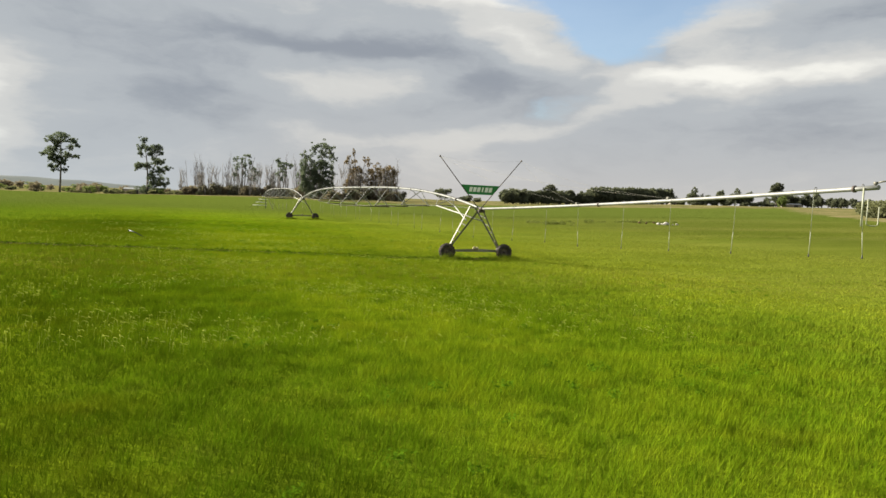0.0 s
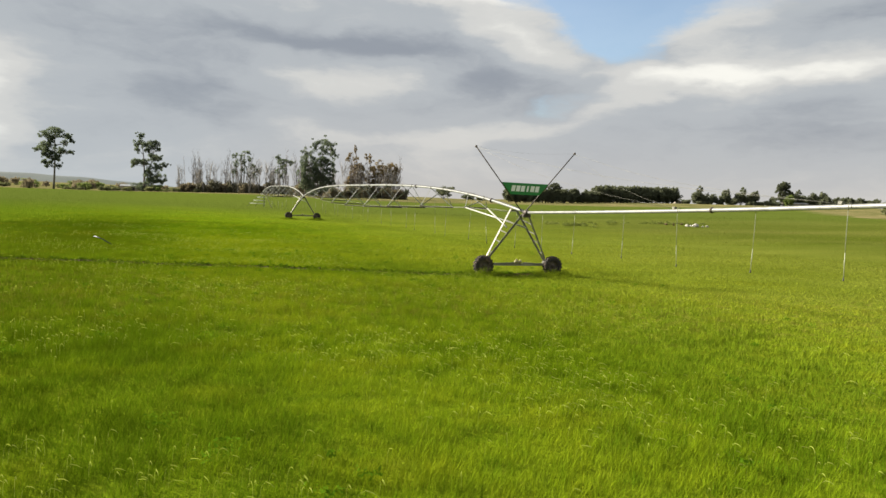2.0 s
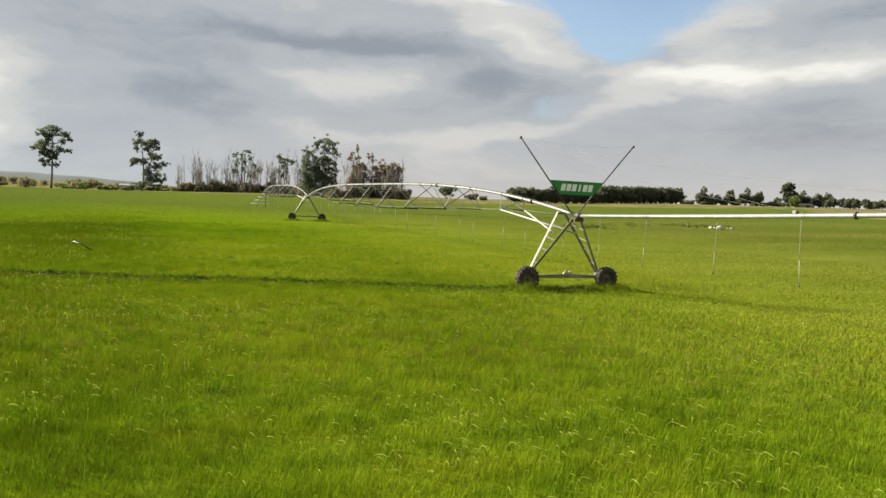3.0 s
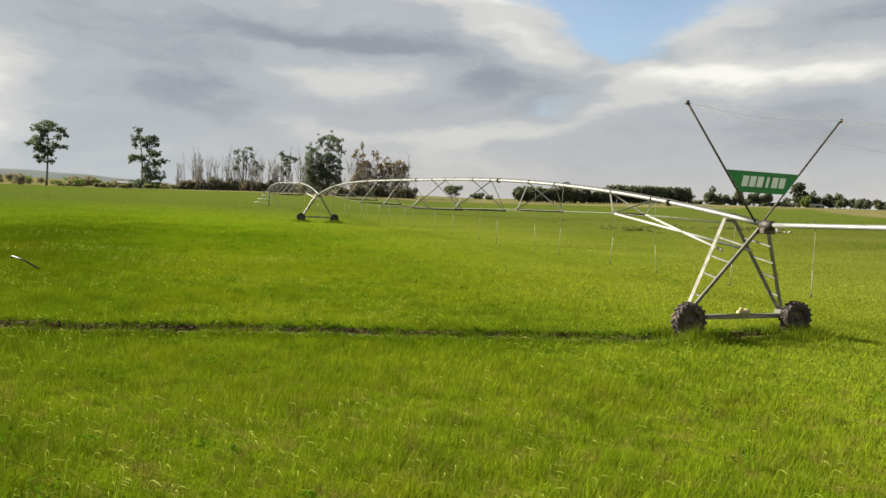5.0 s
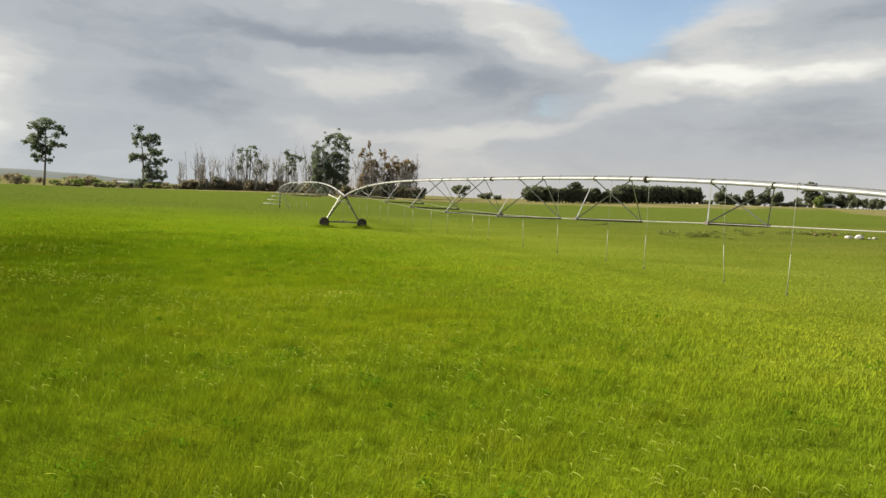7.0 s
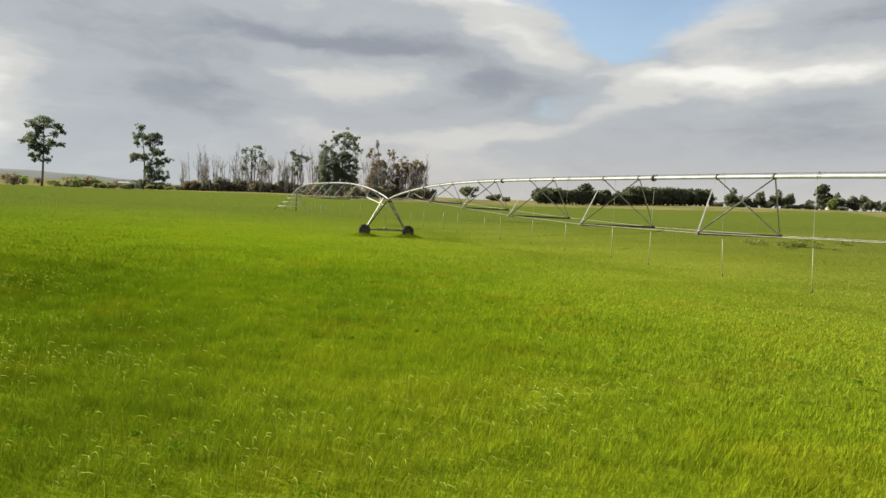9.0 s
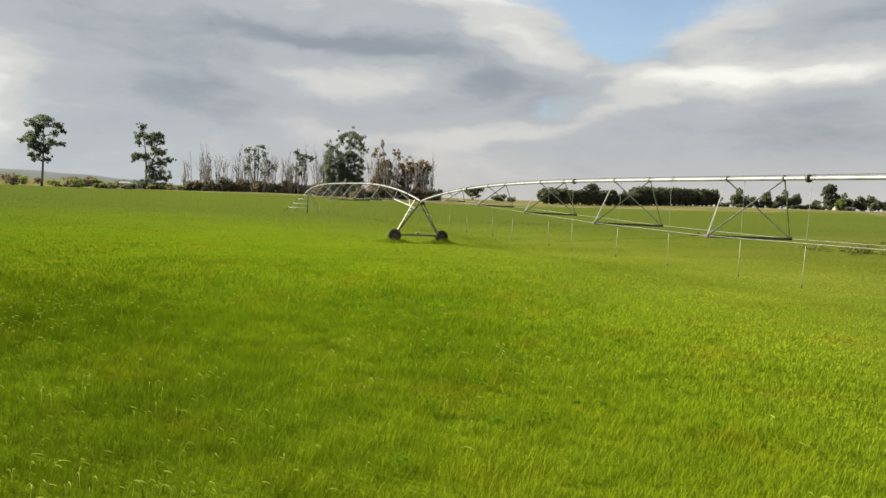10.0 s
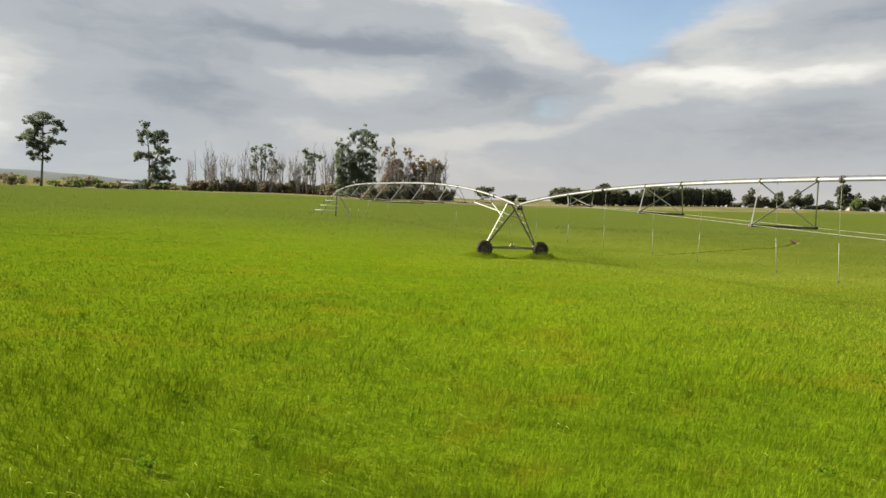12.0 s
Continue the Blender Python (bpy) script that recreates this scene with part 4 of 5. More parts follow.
gum_tree(-0.1, 400, [(0.0, 18.0, 0.35, 0.08), (4.0, 17.0, 0.3, 0.08), (-4.0, 16.0, 0.3, 0.08), (6.5, 15.0, 0.25, 0.08)],
         [(0.0, 18.5, 3.6, 2.0), (4.5, 18.0, 3.2, 2.0), (-4.0, 16.5, 3.2, 2.0), (6.8, 15.0, 2.4, 2.2), (2.0, 15.0, 3.4, 2.4), (-2.0, 13.0, 3.4, 2.4), (5.0, 11.5, 3.0, 2.4), (0.5, 10.0, 3.4, 2.4), (-4.0, 9.0, 2.8, 2.4), (6.0, 8.0, 2.4, 2.0), (-3.0, 5.0, 3.0, 2.4), (3.0, 5.0, 3.2, 2.4), (7.0, 11.5, 2.0, 2.0)],
         EUC_BROWN, "rounded half-dead tree with rust-brown foliage", seed=11, per=34, fill=(18, -5.5, 7.5, 3, 17))
gum_tree(-77.4, 400, [(0.5, 22.0, 0.4, 0.1), (-4.5, 20.0, 0.35, 0.08), (-2.0, 21.0, 0.3, 0.08), (6.5, 13.0, 0.35, 0.08), (3.0, 17.0, 0.3, 0.08)],
         [(1.6, 22.5, 2.0, 1.2), (-4.5, 20.5, 2.2, 1.2), (-1.0, 20.0, 1.6, 1.2), (3.6, 19.0, 1.6, 1.4), (-3.6, 16.0, 1.6, 1.8), (1.0, 16.5, 1.8, 1.8), (4.5, 15.0, 1.6, 1.6), (8.0, 13.0, 1.6, 1.4), (6.0, 11.0, 1.5, 1.5), (-4.5, 11.5, 1.4, 2.0), (0.0, 12.0, 1.4, 1.8), (3.0, 10.0, 1.4, 1.8)],
         EUC, "sparse gum trees with thin grey-green tops", seed=13, per=26)
gum_tree(-54.3, 380, [(0.0, 18.0, 0.35, 0.1), (3.0, 17.0, 0.3, 0.08), (-1.5, 14.0, 0.25, 0.08)],
         [(-1.0, 19.5, 1.6, 1.4), (0.5, 17.5, 2.2, 1.4), (3.5, 17.8, 2.4, 1.2), (5.5, 17.0, 1.4, 1.0), (1.0, 15.0, 1.6, 1.4), (-1.0, 12.0, 1.2, 1.4), (2.4, 12.0, 1.2, 1.4), (0.5, 9.5, 1.2, 1.4)],
         EUC, "slim gum tree with a small tufted top", seed=15, per=30)


def dead_tree(seed, height):
    """A bare bleached trunk, forked, with thin upright branches."""
    rng = random.Random(seed)
    t = thing("dead_tree", Matrix(), "bare bleached dead tree with thin upright branches", "dead tree", "dead trees")
    bm = bmesh.new()
    for _ in range(rng.choice((1, 2, 3))):
        tip = (rng.uniform(-1, 1) * height * 0.10, rng.uniform(-1, 1) * height * 0.1, height * rng.uniform(0.75, 1))
        pts = limb(bm, (rng.uniform(-0.4, 0.4), rng.uniform(-0.4, 0.4), 0), tip, 0.19, 0.04, rng, 0.05, 8, 6)
        for _ in range(rng.randint(5, 9)):
            a = pts[rng.randint(2, 6)]
            r = height * rng.uniform(0.12, 0.3)
            b = a + Vector((rng.uniform(-0.5, 0.5) * r, rng.uniform(-0.5, 0.5) * r, r))
            twig = limb(bm, a, b, 0.10, 0.03, rng, 0.15, 5, 5)
            for _ in range(3):
                c = twig[rng.randint(1, 3)]
                limb(bm, c, c + Vector((rng.uniform(-0.5, 0.5), rng.uniform(-0.5, 0.5), 0.9)) * r * 0.5, 0.04, 0.02, rng, 0.1, 3, 4)
    part("trunk", bm, PALE_BARK if seed % 3 else BARK, t)
    return t


def place(ob, x, y, turn=0.0, scale=1.0, sink=0.1):
    return Matrix.Translation((x, y, lz(x, y) - sink)) @ Matrix.Rotation(turn, 4, "Z") @ Matrix.Diagonal((scale, scale, scale, 1))


rng = random.Random(21)
kinds = [dead_tree(31 + k, h) for k, h in enumerate((17, 19, 21, 15, 18))]
spots = [(-113.4, 400), (-109, 404), (-103, 402), (-100.5, 398), (-98, 405), (-92.5, 402), (-90.5, 399), (-88, 406), (-84.5, 398), (-82.5, 404), (-70, 402), (-67.5, 396), (-63, 402),
         (-60, 392), (-57.5, 398), (-52, 386), (-49.5, 392), (-46, 388), (-38, 372), (-35, 380), (-22, 392), (-18.5, 398), (-17, 388), (-9, 405), (8.5, 404), (11.8, 410), (-111, 399), (-106, 406), (-95.5, 399), (-94, 404), (-86, 401), (-80, 400), (-73.5, 398), (-72, 404), (-65, 404), (-61.5, 398), (-55, 394), (-43, 384), (-26, 352), (-20, 390), (-33, 350), (-37, 346), (-15, 392)]
for k in range(34):
    x = rng.uniform(-113, -44) if k < 24 else rng.uniform(-42, 10)
    spots.append((x, 402 - 0.10 * (x + 113) + rng.uniform(-8, 8)))
for k in range(26):
    x = rng.uniform(-19, 10) if k < 16 else rng.uniform(-40, -22)
    spots.append((x, rng.uniform(384, 396) if k < 16 else rng.uniform(372, 384)))
for i, (x, y) in enumerate(spots):
    base = kinds[i % 5]
    if i < 5:
        base.matrix_basis = place(base, x, y, rng.uniform(0, 6))
    else:
        copy_thing(base, place(base, x, y, rng.uniform(0, 6), rng.uniform(0.75, 1.12)))


def bush(seed, w, h, mat, name="bush", label="dense dark green bush in the dry grass", per=22, leaf=0.5, trunk=0.0, group="bushes"):
    rng = random.Random(seed)
    t = thing(name, Matrix(), label, "bush" if name == "bush" else "tree", group)
    bm = bmesh.new()
    clumps = []
    for k in range(9):
        a = rng.uniform(0, 6.283)
        r = rng.uniform(0.1, 0.55) * w
        c = (r * math.cos(a), r * math.sin(a), trunk + (h - trunk) * rng.uniform(0.25, 0.82))
        limb(bm, (0.2 * math.cos(a), 0.2 * math.sin(a), 0), c, 0.14, 0.04, rng, 0.1, 4, 5)
        q = rng.uniform(0.22, 0.36)
        clumps.append((*c, w * q, w * q, (h - trunk) * q * 0.75))
        for _ in range(4):
            clumps.append((c[0] + rng.uniform(-0.4, 0.4) * w * 0.6, c[1] + rng.uniform(-0.4, 0.4) * w * 0.6, c[2] + rng.uniform(-0.2, 0.22) * h, w * 0.17, w * 0.17, h * 0.12))
    part("stems" if name == "bush" else "trunk", bm, BARK, t)
    part("foliage" if name == "bush" else "crown", leaves(bmesh.new(), clumps, leaf, per, rng), mat, t)
    return t


def scatter(base_list, where, rng, span=(0.8, 1.2)):
    used = set()
    for k, (i, x, y) in enumerate(where):
        m = place(base_list[i], x, y, rng.uniform(0, 6), rng.uniform(*span), 0.15)
        if i in used:
            copy_thing(base_list[i], m)
        else:
            base_list[i].matrix_basis = m
            used.add(i)


OLIVE = leafy("olive_bush_leaves", (0.112, 0.122, 0.062), (0.170, 0.178, 0.088), (0.235, 0.236, 0.118), 0.2, 0.50, 0.0, 0.8)
SCRUB_DARK = leafy("dark_scrub_leaves", (0.140, 0.136, 0.096), (0.200, 0.188, 0.132), (0.265, 0.240, 0.170), 0.2, 0.50, 0.0, 0.8)
SCRUB = leafy("brown_scrub_leaves", (0.170, 0.146, 0.100), (0.240, 0.204, 0.140), (0.310, 0.265, 0.185), 0.2, 0.50, 0.0, 0.8)
low = [bush(51, 5.0, 4.6, SCRUB, label="dark reddish-brown bush in the dry grass", per=14, leaf=0.44), bush(52, 6.5, 4.6, BUSH_LIGHT, label="rounded olive green bush in the dry grass", per=14, leaf=0.44), bush(53, 4.0, 3.0, OLIVE, per=14, leaf=0.42), bush(56, 3.0, 2.4, OLIVE, per=14, leaf=0.42), bush(55, 3.0, 2.0, OLIVE, label="low dull green scrub in the dry grass", per=14, leaf=0.42)]
where = [(0, -158.5, 332), (1, -139.3, 345), (2, -168, 420), (2, -173, 422), (2, -128, 352), (4, -134, 350), (4, -124, 356), (4, -150, 350), (4, -165, 345), (2, -116, 388), (1, -118, 382), (4, -121, 380), (4, -180, 352), (2, -112, 392), (3, -145, 353), (3, -131, 349)]
r2 = random.Random(77)
thicket = []
for x in np.arange(-113, 14, 2.1):
    y = 404 - 0.14 * (x + 112) + r2.uniform(-6, 6) - 34 * float(ease(x, -60, -25) * (1 - ease(x, -22, -8)))
    thicket.append((0 if r2.random() < 0.7 else 1, float(x), y))
for x in np.arange(-330, -170, 19):
    where.append((r2.choice((2, 4, 0)), float(x) + r2.uniform(-8, 8), 430 + r2.uniform(-60, 120)))
for _ in range(70):
    x = r2.uniform(-260, -95)
    where.append((r2.choice((4, 2, 0, 1)), x, 356 + r2.uniform(0, 190)))
for x in np.arange(-132, 4, 3.2):
    where.append((r2.choice((2, 0)), float(x), 424 + r2.uniform(-5, 12)))
scatter(low, where, r2, (0.6, 1.35))
tall_scrub = [bush(54, 5.0, 4.2, SCRUB, label="tangled brown-green scrub under bare trees", per=15, leaf=0.44), bush(57, 4.0, 5.2, SCRUB_DARK, label="tall dark scrub among bare trunks", per=15, leaf=0.44)]
scatter(tall_scrub, thicket, r2, (0.75, 1.45))

# trees of the far eastern boundary
big = [bush(61, 9.0, 11.0, BUSH, "tree", "dark rounded farm tree in a distant row", 7, 1.0, 0.0, "distant row of trees"), bush(62, 11.0, 13.0, BUSH, "tree", "dark rounded farm tree in a distant row", 7, 1.0, 0.0, "distant row of trees"),
       bush(63, 8.0, 10.0, BUSH, "tree", "dark rounded farm tree in a distant row", 7, 1.0, 0.0, "distant row of trees"), bush(64, 9.5, 12.0, BUSH, "tree", "dark rounded farm tree in a distant row", 7, 1.0, 1.0, "distant row of trees"),
       bush(66, 9.0, 5.0, BUSH, "tree", "low rounded distant thorn tree", 7, 1.0, 0.0, "distant row of trees"),
       bush(65, 12.0, 10.0, BUSH, "tree", "wide flat-topped distant thorn tree", 7, 1.0, 2.2, "distant row of trees")]
where = [(3, 141.0, 533), (5, 46.5, 507), (4, 66.0, 520), (4, 75.0, 522)]
r3 = random.Random(5)
for f in np.arange(0.31, 0.52, 0.012):
    where.append((r3.choice((0, 1, 2, 1)), 94 + 178 * f + r3.uniform(-2, 2), 497 + 125 * f + r3.uniform(-6, 6)))
where += [(2, 306, 648), (0, 325, 655), (2, 345, 655), (0, 372, 660), (1, 408, 604), (0, 420, 612), (1, 432, 610), (0, 446, 620), (1, 462, 624), (5, 478, 630), (1, 496, 632), (0, 515, 640)]
for x in np.arange(285, 560, 4.6):
    where.append((r3.choice((4, 4, 2)) if x < 385 else r3.choice((4, 2, 0, 1)), float(x) + r3.uniform(-3, 3), 642 + r3.uniform(-8, 25)))
scatter(big, where, r3, (0.62, 0.95))
# the close hedge of even height, and the lower scrub at its western end
where = []
for f in np.arange(0.48, 1.0, 0.010):
    where.append((r3.choice((0, 1, 1)), 94 + 178 * f + r3.uniform(-1, 1), 497 + 125 * f + r3.uniform(-3, 3)))
for f in np.arange(0.0, 0.33, 0.014):
    where.append((2, 94 + 178 * f + r3.uniform(-2, 2), 497 + 125 * f + r3.uniform(-5, 5)))
for i, x, y in where:
    copy_thing(big[i], place(big[i], x, y, r3.uniform(0, 6), r3.uniform(1.14, 1.28) if i != 2 else r3.uniform(0.95, 1.35), 0.15))
# single crowns standing clear of each other
for i, x, y, k in ((3, 309, 648, 1.6), (2, 325, 652, 1.2), (0, 338, 655, 1.35), (3, 355, 652, 1.6), (1, 371, 660, 1.15), (0, 378, 672, 1.3), (1, 402, 640, 1.2), (3, 412, 645, 1.5), (1, 424, 640, 1.2),
                   (0, 436, 640, 1.3), (1, 99, 497, 0.9), (0, 106, 500, 1.0), (2, 332, 655, 1.0), (2, 346, 660, 1.0), (2, 394, 660, 1.1)):
    copy_thing(big[i], place(big[i], x, y, r3.uniform(0, 6), k, 0.15))
for x, y, k, seed in ((131.5, 520, 0.78, 17), (383.5, 628, 1.18, 19)):
    gum_tree(x, y, [(0.3, 17.0, 0.5, 0.12), (3.0, 13.0, 0.35, 0.1)],
             [(-1.5, 17.6, 3.0, 1.8), (2.0, 18.2, 2.6, 1.6), (4.6, 15.6, 2.6, 1.8), (-4.2, 15.0, 2.6, 1.8), (0.4, 14.6, 3.2, 2.2), (3.2, 12.4, 2.8, 1.8), (-3.0, 11.8, 3.0, 2.0), (0.6, 9.8, 2.8, 1.8), (5.4, 11.0, 1.6, 1.4), (-1.0, 7.4, 2.8, 1.8), (3.4, 7.0, 2.6, 1.8), (1.0, 4.0, 3.4, 2.4)],
             BUSH, "tall dark gum tree standing above a distant row", leaf=0.7, per=22, seed=seed, group="tall trees of the distant row", scale=k)
near_bush = bush(71, 6.0, 4.2, OLIVE, per=60, leaf=0.35, label="big dark bush at the edge of the pasture", group="bushes")
near_bush.matrix_basis = place(near_bush, 131.5, 165, 0.4, 1.35)
copy_thing(near_bush, place(near_bush, 138, 176, 2.0))
light_bush = bush(72, 9.0, 9.0, BUSH_LIGHT, per=34, leaf=0.6, label="light green bush standing before distant trees")
light_bush.matrix_basis = place(light_bush, 352, 566, 0.4)


def farm_shed(x, y, turn, w, d, h, label):
    t = thing("farm_shed", Matrix.Translation((x, y, lz(x, y))) @ Matrix.Rotation(turn, 4, "Z"), label, "shed", "distant farm sheds")
    bm = bmesh.new()
    for c, sz in (((0, -d / 2, h / 2), (w, 0.2, h)), ((0, d / 2, h / 2), (w, 0.2, h)), ((-w / 2 + 0.1, 0, h / 2), (0.2, d - 0.2, h)), ((w / 2 - 0.1, 0, h / 2), (0.2, d - 0.2, h))):
        box(bm, c, sz)
    part("wall", bm, PLASTER, t)
    bm = bmesh.new()
    for s in (-1, 1):
        box(bm, (0, s * d / 4, h + d * 0.075), (w + 0.6, d / 2 + 0.4, 0.12), Matrix.Rotation(-0.28 * s, 4, "X"))
    part("roof", bm, ROOF, t, "weathered metal sheet roof")
    # a near-black panel stands for the shade inside an open doorway
    bm = bmesh.new()
    box(bm, (w * 0.2, -d / 2 - 0.11, h * 0.42), (w * 0.22, 0.06, h * 0.84))
    part("door", bm, SHADE, t)


farm_shed(-138.4, 400, 0.25, 9.0, 6.0, 2.6, "low shed with a pale metal roof among bushes")
farm_shed(404, 636, -0.1, 18, 7, 2.6, "long low grey farm shed far off")
farm_shed(281, 632, 0.2, 6, 5, 2.6, "small pale farm hut beside distant trees")

# ---- things lying in the pasture ----


def stone(x, y, size, seed, mat=None, label="pale rough rock lying in the pasture"):
    rng = random.Random(seed)
    bm = bmesh.new()
    bmesh.ops.create_icosphere(bm, subdivisions=2, radius=1.0)
    for v in bm.verts:
        k = 1 + 0.35 * noise.noise(v.co * 1.3 + Vector((seed, 0, 0))) + rng.uniform(-0.05, 0.05)
        v.co = Vector((v.co.x * size * k * 1.2, v.co.y * size * k, v.co.z * size * k * 0.75))
    ob = part("rock", bm, mat or STONE)
    ob.matrix_basis = Matrix.Translation((x, y, lz(x, y) + size * 0.35)) @ Matrix.Rotation(rng.uniform(0, 6), 4, "Z")
    tagged(ob, label, "rock", "rocks in the pasture")


stone(46.3, 106.6, 0.46, 3)
stone(45.2, 106.9, 0.30, 5)
r4 = random.Random(8)
for k in range(3):
    stone(46.8 + r4.uniform(-1.3, 1.3), 106.9 + r4.uniform(-0.8, 0.8), r4.uniform(0.14, 0.28), k)
for k in range(7):
    stone(45.4 + r4.uniform(-3.0, 2.0), 111.0 + r4.uniform(-3, 3), r4.uniform(0.10, 0.24), 20 + k, CLOD, "dark lump of rubble among weeds in the pasture")


def weeds(x, y, spread, count, seed, mat=None, label="patch of tall grey-green weeds in the pasture"):
    rng = random.Random(seed)
    clumps = [(rng.gauss(0, spread), rng.gauss(0, spread * 0.5), rng.uniform(0.0, 0.25), 0.5, 0.5, 0.22) for _ in range(count)]
    ob = part("weeds", leaves(bmesh.new(), clumps, 0.12, 150, rng), mat or WEED)
    ob.matrix_basis = Matrix.Translation((x, y, lz(x, y)))
    tagged(ob, label, "weeds", "weed patches", "stuff")


WEED = leafy("grey_green_weeds", (0.130, 0.165, 0.035), (0.185, 0.215, 0.055), (0.270, 0.265, 0.100), 0.6, 0.5, 0.0, 1.0)
weeds(45.6, 112.5, 2.6, 24, 4)
weeds(38.0, 112.0, 3.4, 12, 5)
weeds(27.8, 108.4, 2.4, 16, 6, WEED, "low patch of grey-green weeds in the pasture")
weeds(30.6, 109.2, 3.0, 9, 7)


def leaning_stake():
    m = Matrix.Translation((-17.9, 48.5, lz(-17.9, 48.5)))
    t = thing("leaning_stake", m, "black stake leaning low in the grass", "stake")
    part("rod", tube(bmesh.new(), [(-0.5, 0.1, 0.46), (0.0, 0.0, 0.31), (0.62, -0.12, 0.0)], 0.035, 6), BLACK, t)
    part("hook", tube(bmesh.new(), [(-0.5, 0.1, 0.46), (-0.56, 0.11, 0.42), (-0.55, 0.11, 0.36)], 0.02, 6), BLACK, t)


leaning_stake()

# ---- grass ----


def lane(y):
    """The middle of the mown-looking lane of pasture, from south to north."""
    return np.interp(y, (0, 9, 30, 52, 69, 90, 200), (-0.4, -0.3, -4.3, -12.0, -19.9, -18.0, -7.0))


def field_points(count, rs):
    """Places in the pasture, even over a broad lane and thinning beyond it; with each the spacing factor there."""
    near = int(count * 0.80)
    y = np.concatenate([rs.uniform(1.0, 69, near), 61 + 8 * np.exp(rs.uniform(0, math.log(32), count - near))])
    d0 = np.maximum(8.0, y - 61)
    # within the lane evenly, beyond it as the power -1.6 of the distance
    core = rs.uniform(0, 1, count) < 0.47
    tail = (1 - rs.uniform(0, 1, count) * (1 - 9 ** -0.6)) ** (-1 / 0.6)
    out = 0.65 * d0 * np.where(core, rs.uniform(0, 1, count), tail)
    x = lane(y) + out * rs.choice((-1.0, 1.0), count)
    return x, y, np.maximum(d0, out / 0.65)


def swell(x, y, size, seed):
    """Smooth random numbers, 0 to 1, over the plain, with bumps of the given size in metres."""
    rs = np.random.RandomState(seed)
    table = rs.uniform(0, 1, (256, 256))
    u, v = x / size, y / size
    i, j = np.floor(u).astype(int), np.floor(v).astype(int)
    f, g = u - i, v - j
    f, g = f * f * (3 - 2 * f), g * g * (3 - 2 * g)
    a = table[i % 256, j % 256] * (1 - f) + table[(i + 1) % 256, j % 256] * f
    b = table[i % 256, (j + 1) % 256] * (1 - f) + table[(i + 1) % 256, (j + 1) % 256] * f
    return a * (1 - g) + b * g


def build_grass(count, seed):
    rs = np.random.RandomState(seed)
    x, y, d = field_points(count, rs)
    # rank grass round the wheels
    feet = [m @ Vector((0.48, 1.95 * s, 0)) for m in (M1, M2) for s in (-1, 1)]
    for k, p in enumerate(feet):
        j = slice(k * 3500, k * 3500 + 3500)
        x[j], y[j] = p.x + rs.normal(0, 0.55, 3500), p.y + rs.normal(0, 0.75, 3500)
        d[j] = 8.0 if k < 2 else 14.0
    r = np.hypot(x - PIVOT.x, y - PIVOT.y)
    a = np.degrees(np.arctan2(x - PIVOT.x, PIVOT.y - y))
    away = r - TRACK_OUT - track_shift(a) - outer_shift(a)
    off = np.abs(away)
    green = ease(a, 8.5, 12.5)
    bare = (np.where(away > 0, 0.38, 0.29) - 0.12 * green + 0.10 * ragged(a, 4.0)) * outer_on(a)
    keep = (off > bare) & (np.abs(r - TRACK_IN - track_shift(a)) > (0.22 + 0.1 * ragged(a, 2.0)) * inner_on(a))
    keep &= pasture(x, y, r + 1)
    x, y, d, off = x[keep], y[keep], d[keep], off[keep]
    n = len(x)
    z = land(x, y)
    wave = 0.5 + 0.25 * np.sin(x * 0.9 + 1.7 * np.sin(y * 0.6)) + 0.25 * np.sin(y * 1.3 + 1.1 * np.sin(x * 0.8 + 2))
    broad = 0.5 + 0.5 * np.sin(x * 0.21 + 2 * np.sin(y * 0.13)) * np.sin(y * 0.17 + 1)
    clump = 2 * swell(x, y, 0.13, 5) - 1
    tuft = swell(x, y, 0.34, 3) * 0.6 + swell(x, y, 0.95, 4) * 0.4
    tall = (0.056 + 0.19 * tuft ** 1.5 + 0.03 * wave + 0.03 * broad + 0.012 * clump) * rs.uniform(0.66, 1.2, n)
    tall = tall * (0.95 - 0.6 * ease(d, 9, 34))
    tall = tall * (1 + np.where(away[keep] < 0, 0.45, 0.30) * np.exp(-((off - 0.5) / 0.35) ** 2))
    by_wheel = np.min([np.hypot(x - p.x, y - p.y) for p in feet], axis=0)
    tall = tall * (1 + 1.5 * np.exp(-(by_wheel / 0.9) ** 2))
    tall = np.maximum(tall, 0.36 * np.exp(-(by_wheel / 1.1) ** 2) * rs.uniform(0.6, 1.1, n) * (d > 12))
    wide = 0.0041 * np.clip(d / 8, 1, 14) ** 1.0 * rs.uniform(0.7, 1.4, n)
    face = rs.uniform(0, 2 * math.pi, n)
    lean = rs.normal(0, 0.36, (n, 2)) * tall[:, None] + np.array([0.12, -0.04]) * tall[:, None]
    bx, by = np.cos(face) * wide, np.sin(face) * wide
    v = np.empty((n, 3, 3))
    v[:, 0] = np.stack([x - bx, y - by, z - 0.02], -1)
    v[:, 1] = np.stack([x + bx, y + by, z - 0.02], -1)
    v[:, 2] = np.stack([x + lean[:, 0], y + lean[:, 1], z + tall], -1)
    me = bpy.data.meshes.new("grass")
    me.vertices.add(3 * n)
    me.vertices.foreach_set("co", v.reshape(-1))
    me.loops.add(3 * n)
    me.loops.foreach_set("vertex_index", np.arange(3 * n, dtype=np.int32))
    me.polygons.add(n)
    me.polygons.foreach_set("loop_start", np.arange(0, 3 * n, 3, dtype=np.int32))
    me.update(calc_edges=True)
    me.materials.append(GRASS)
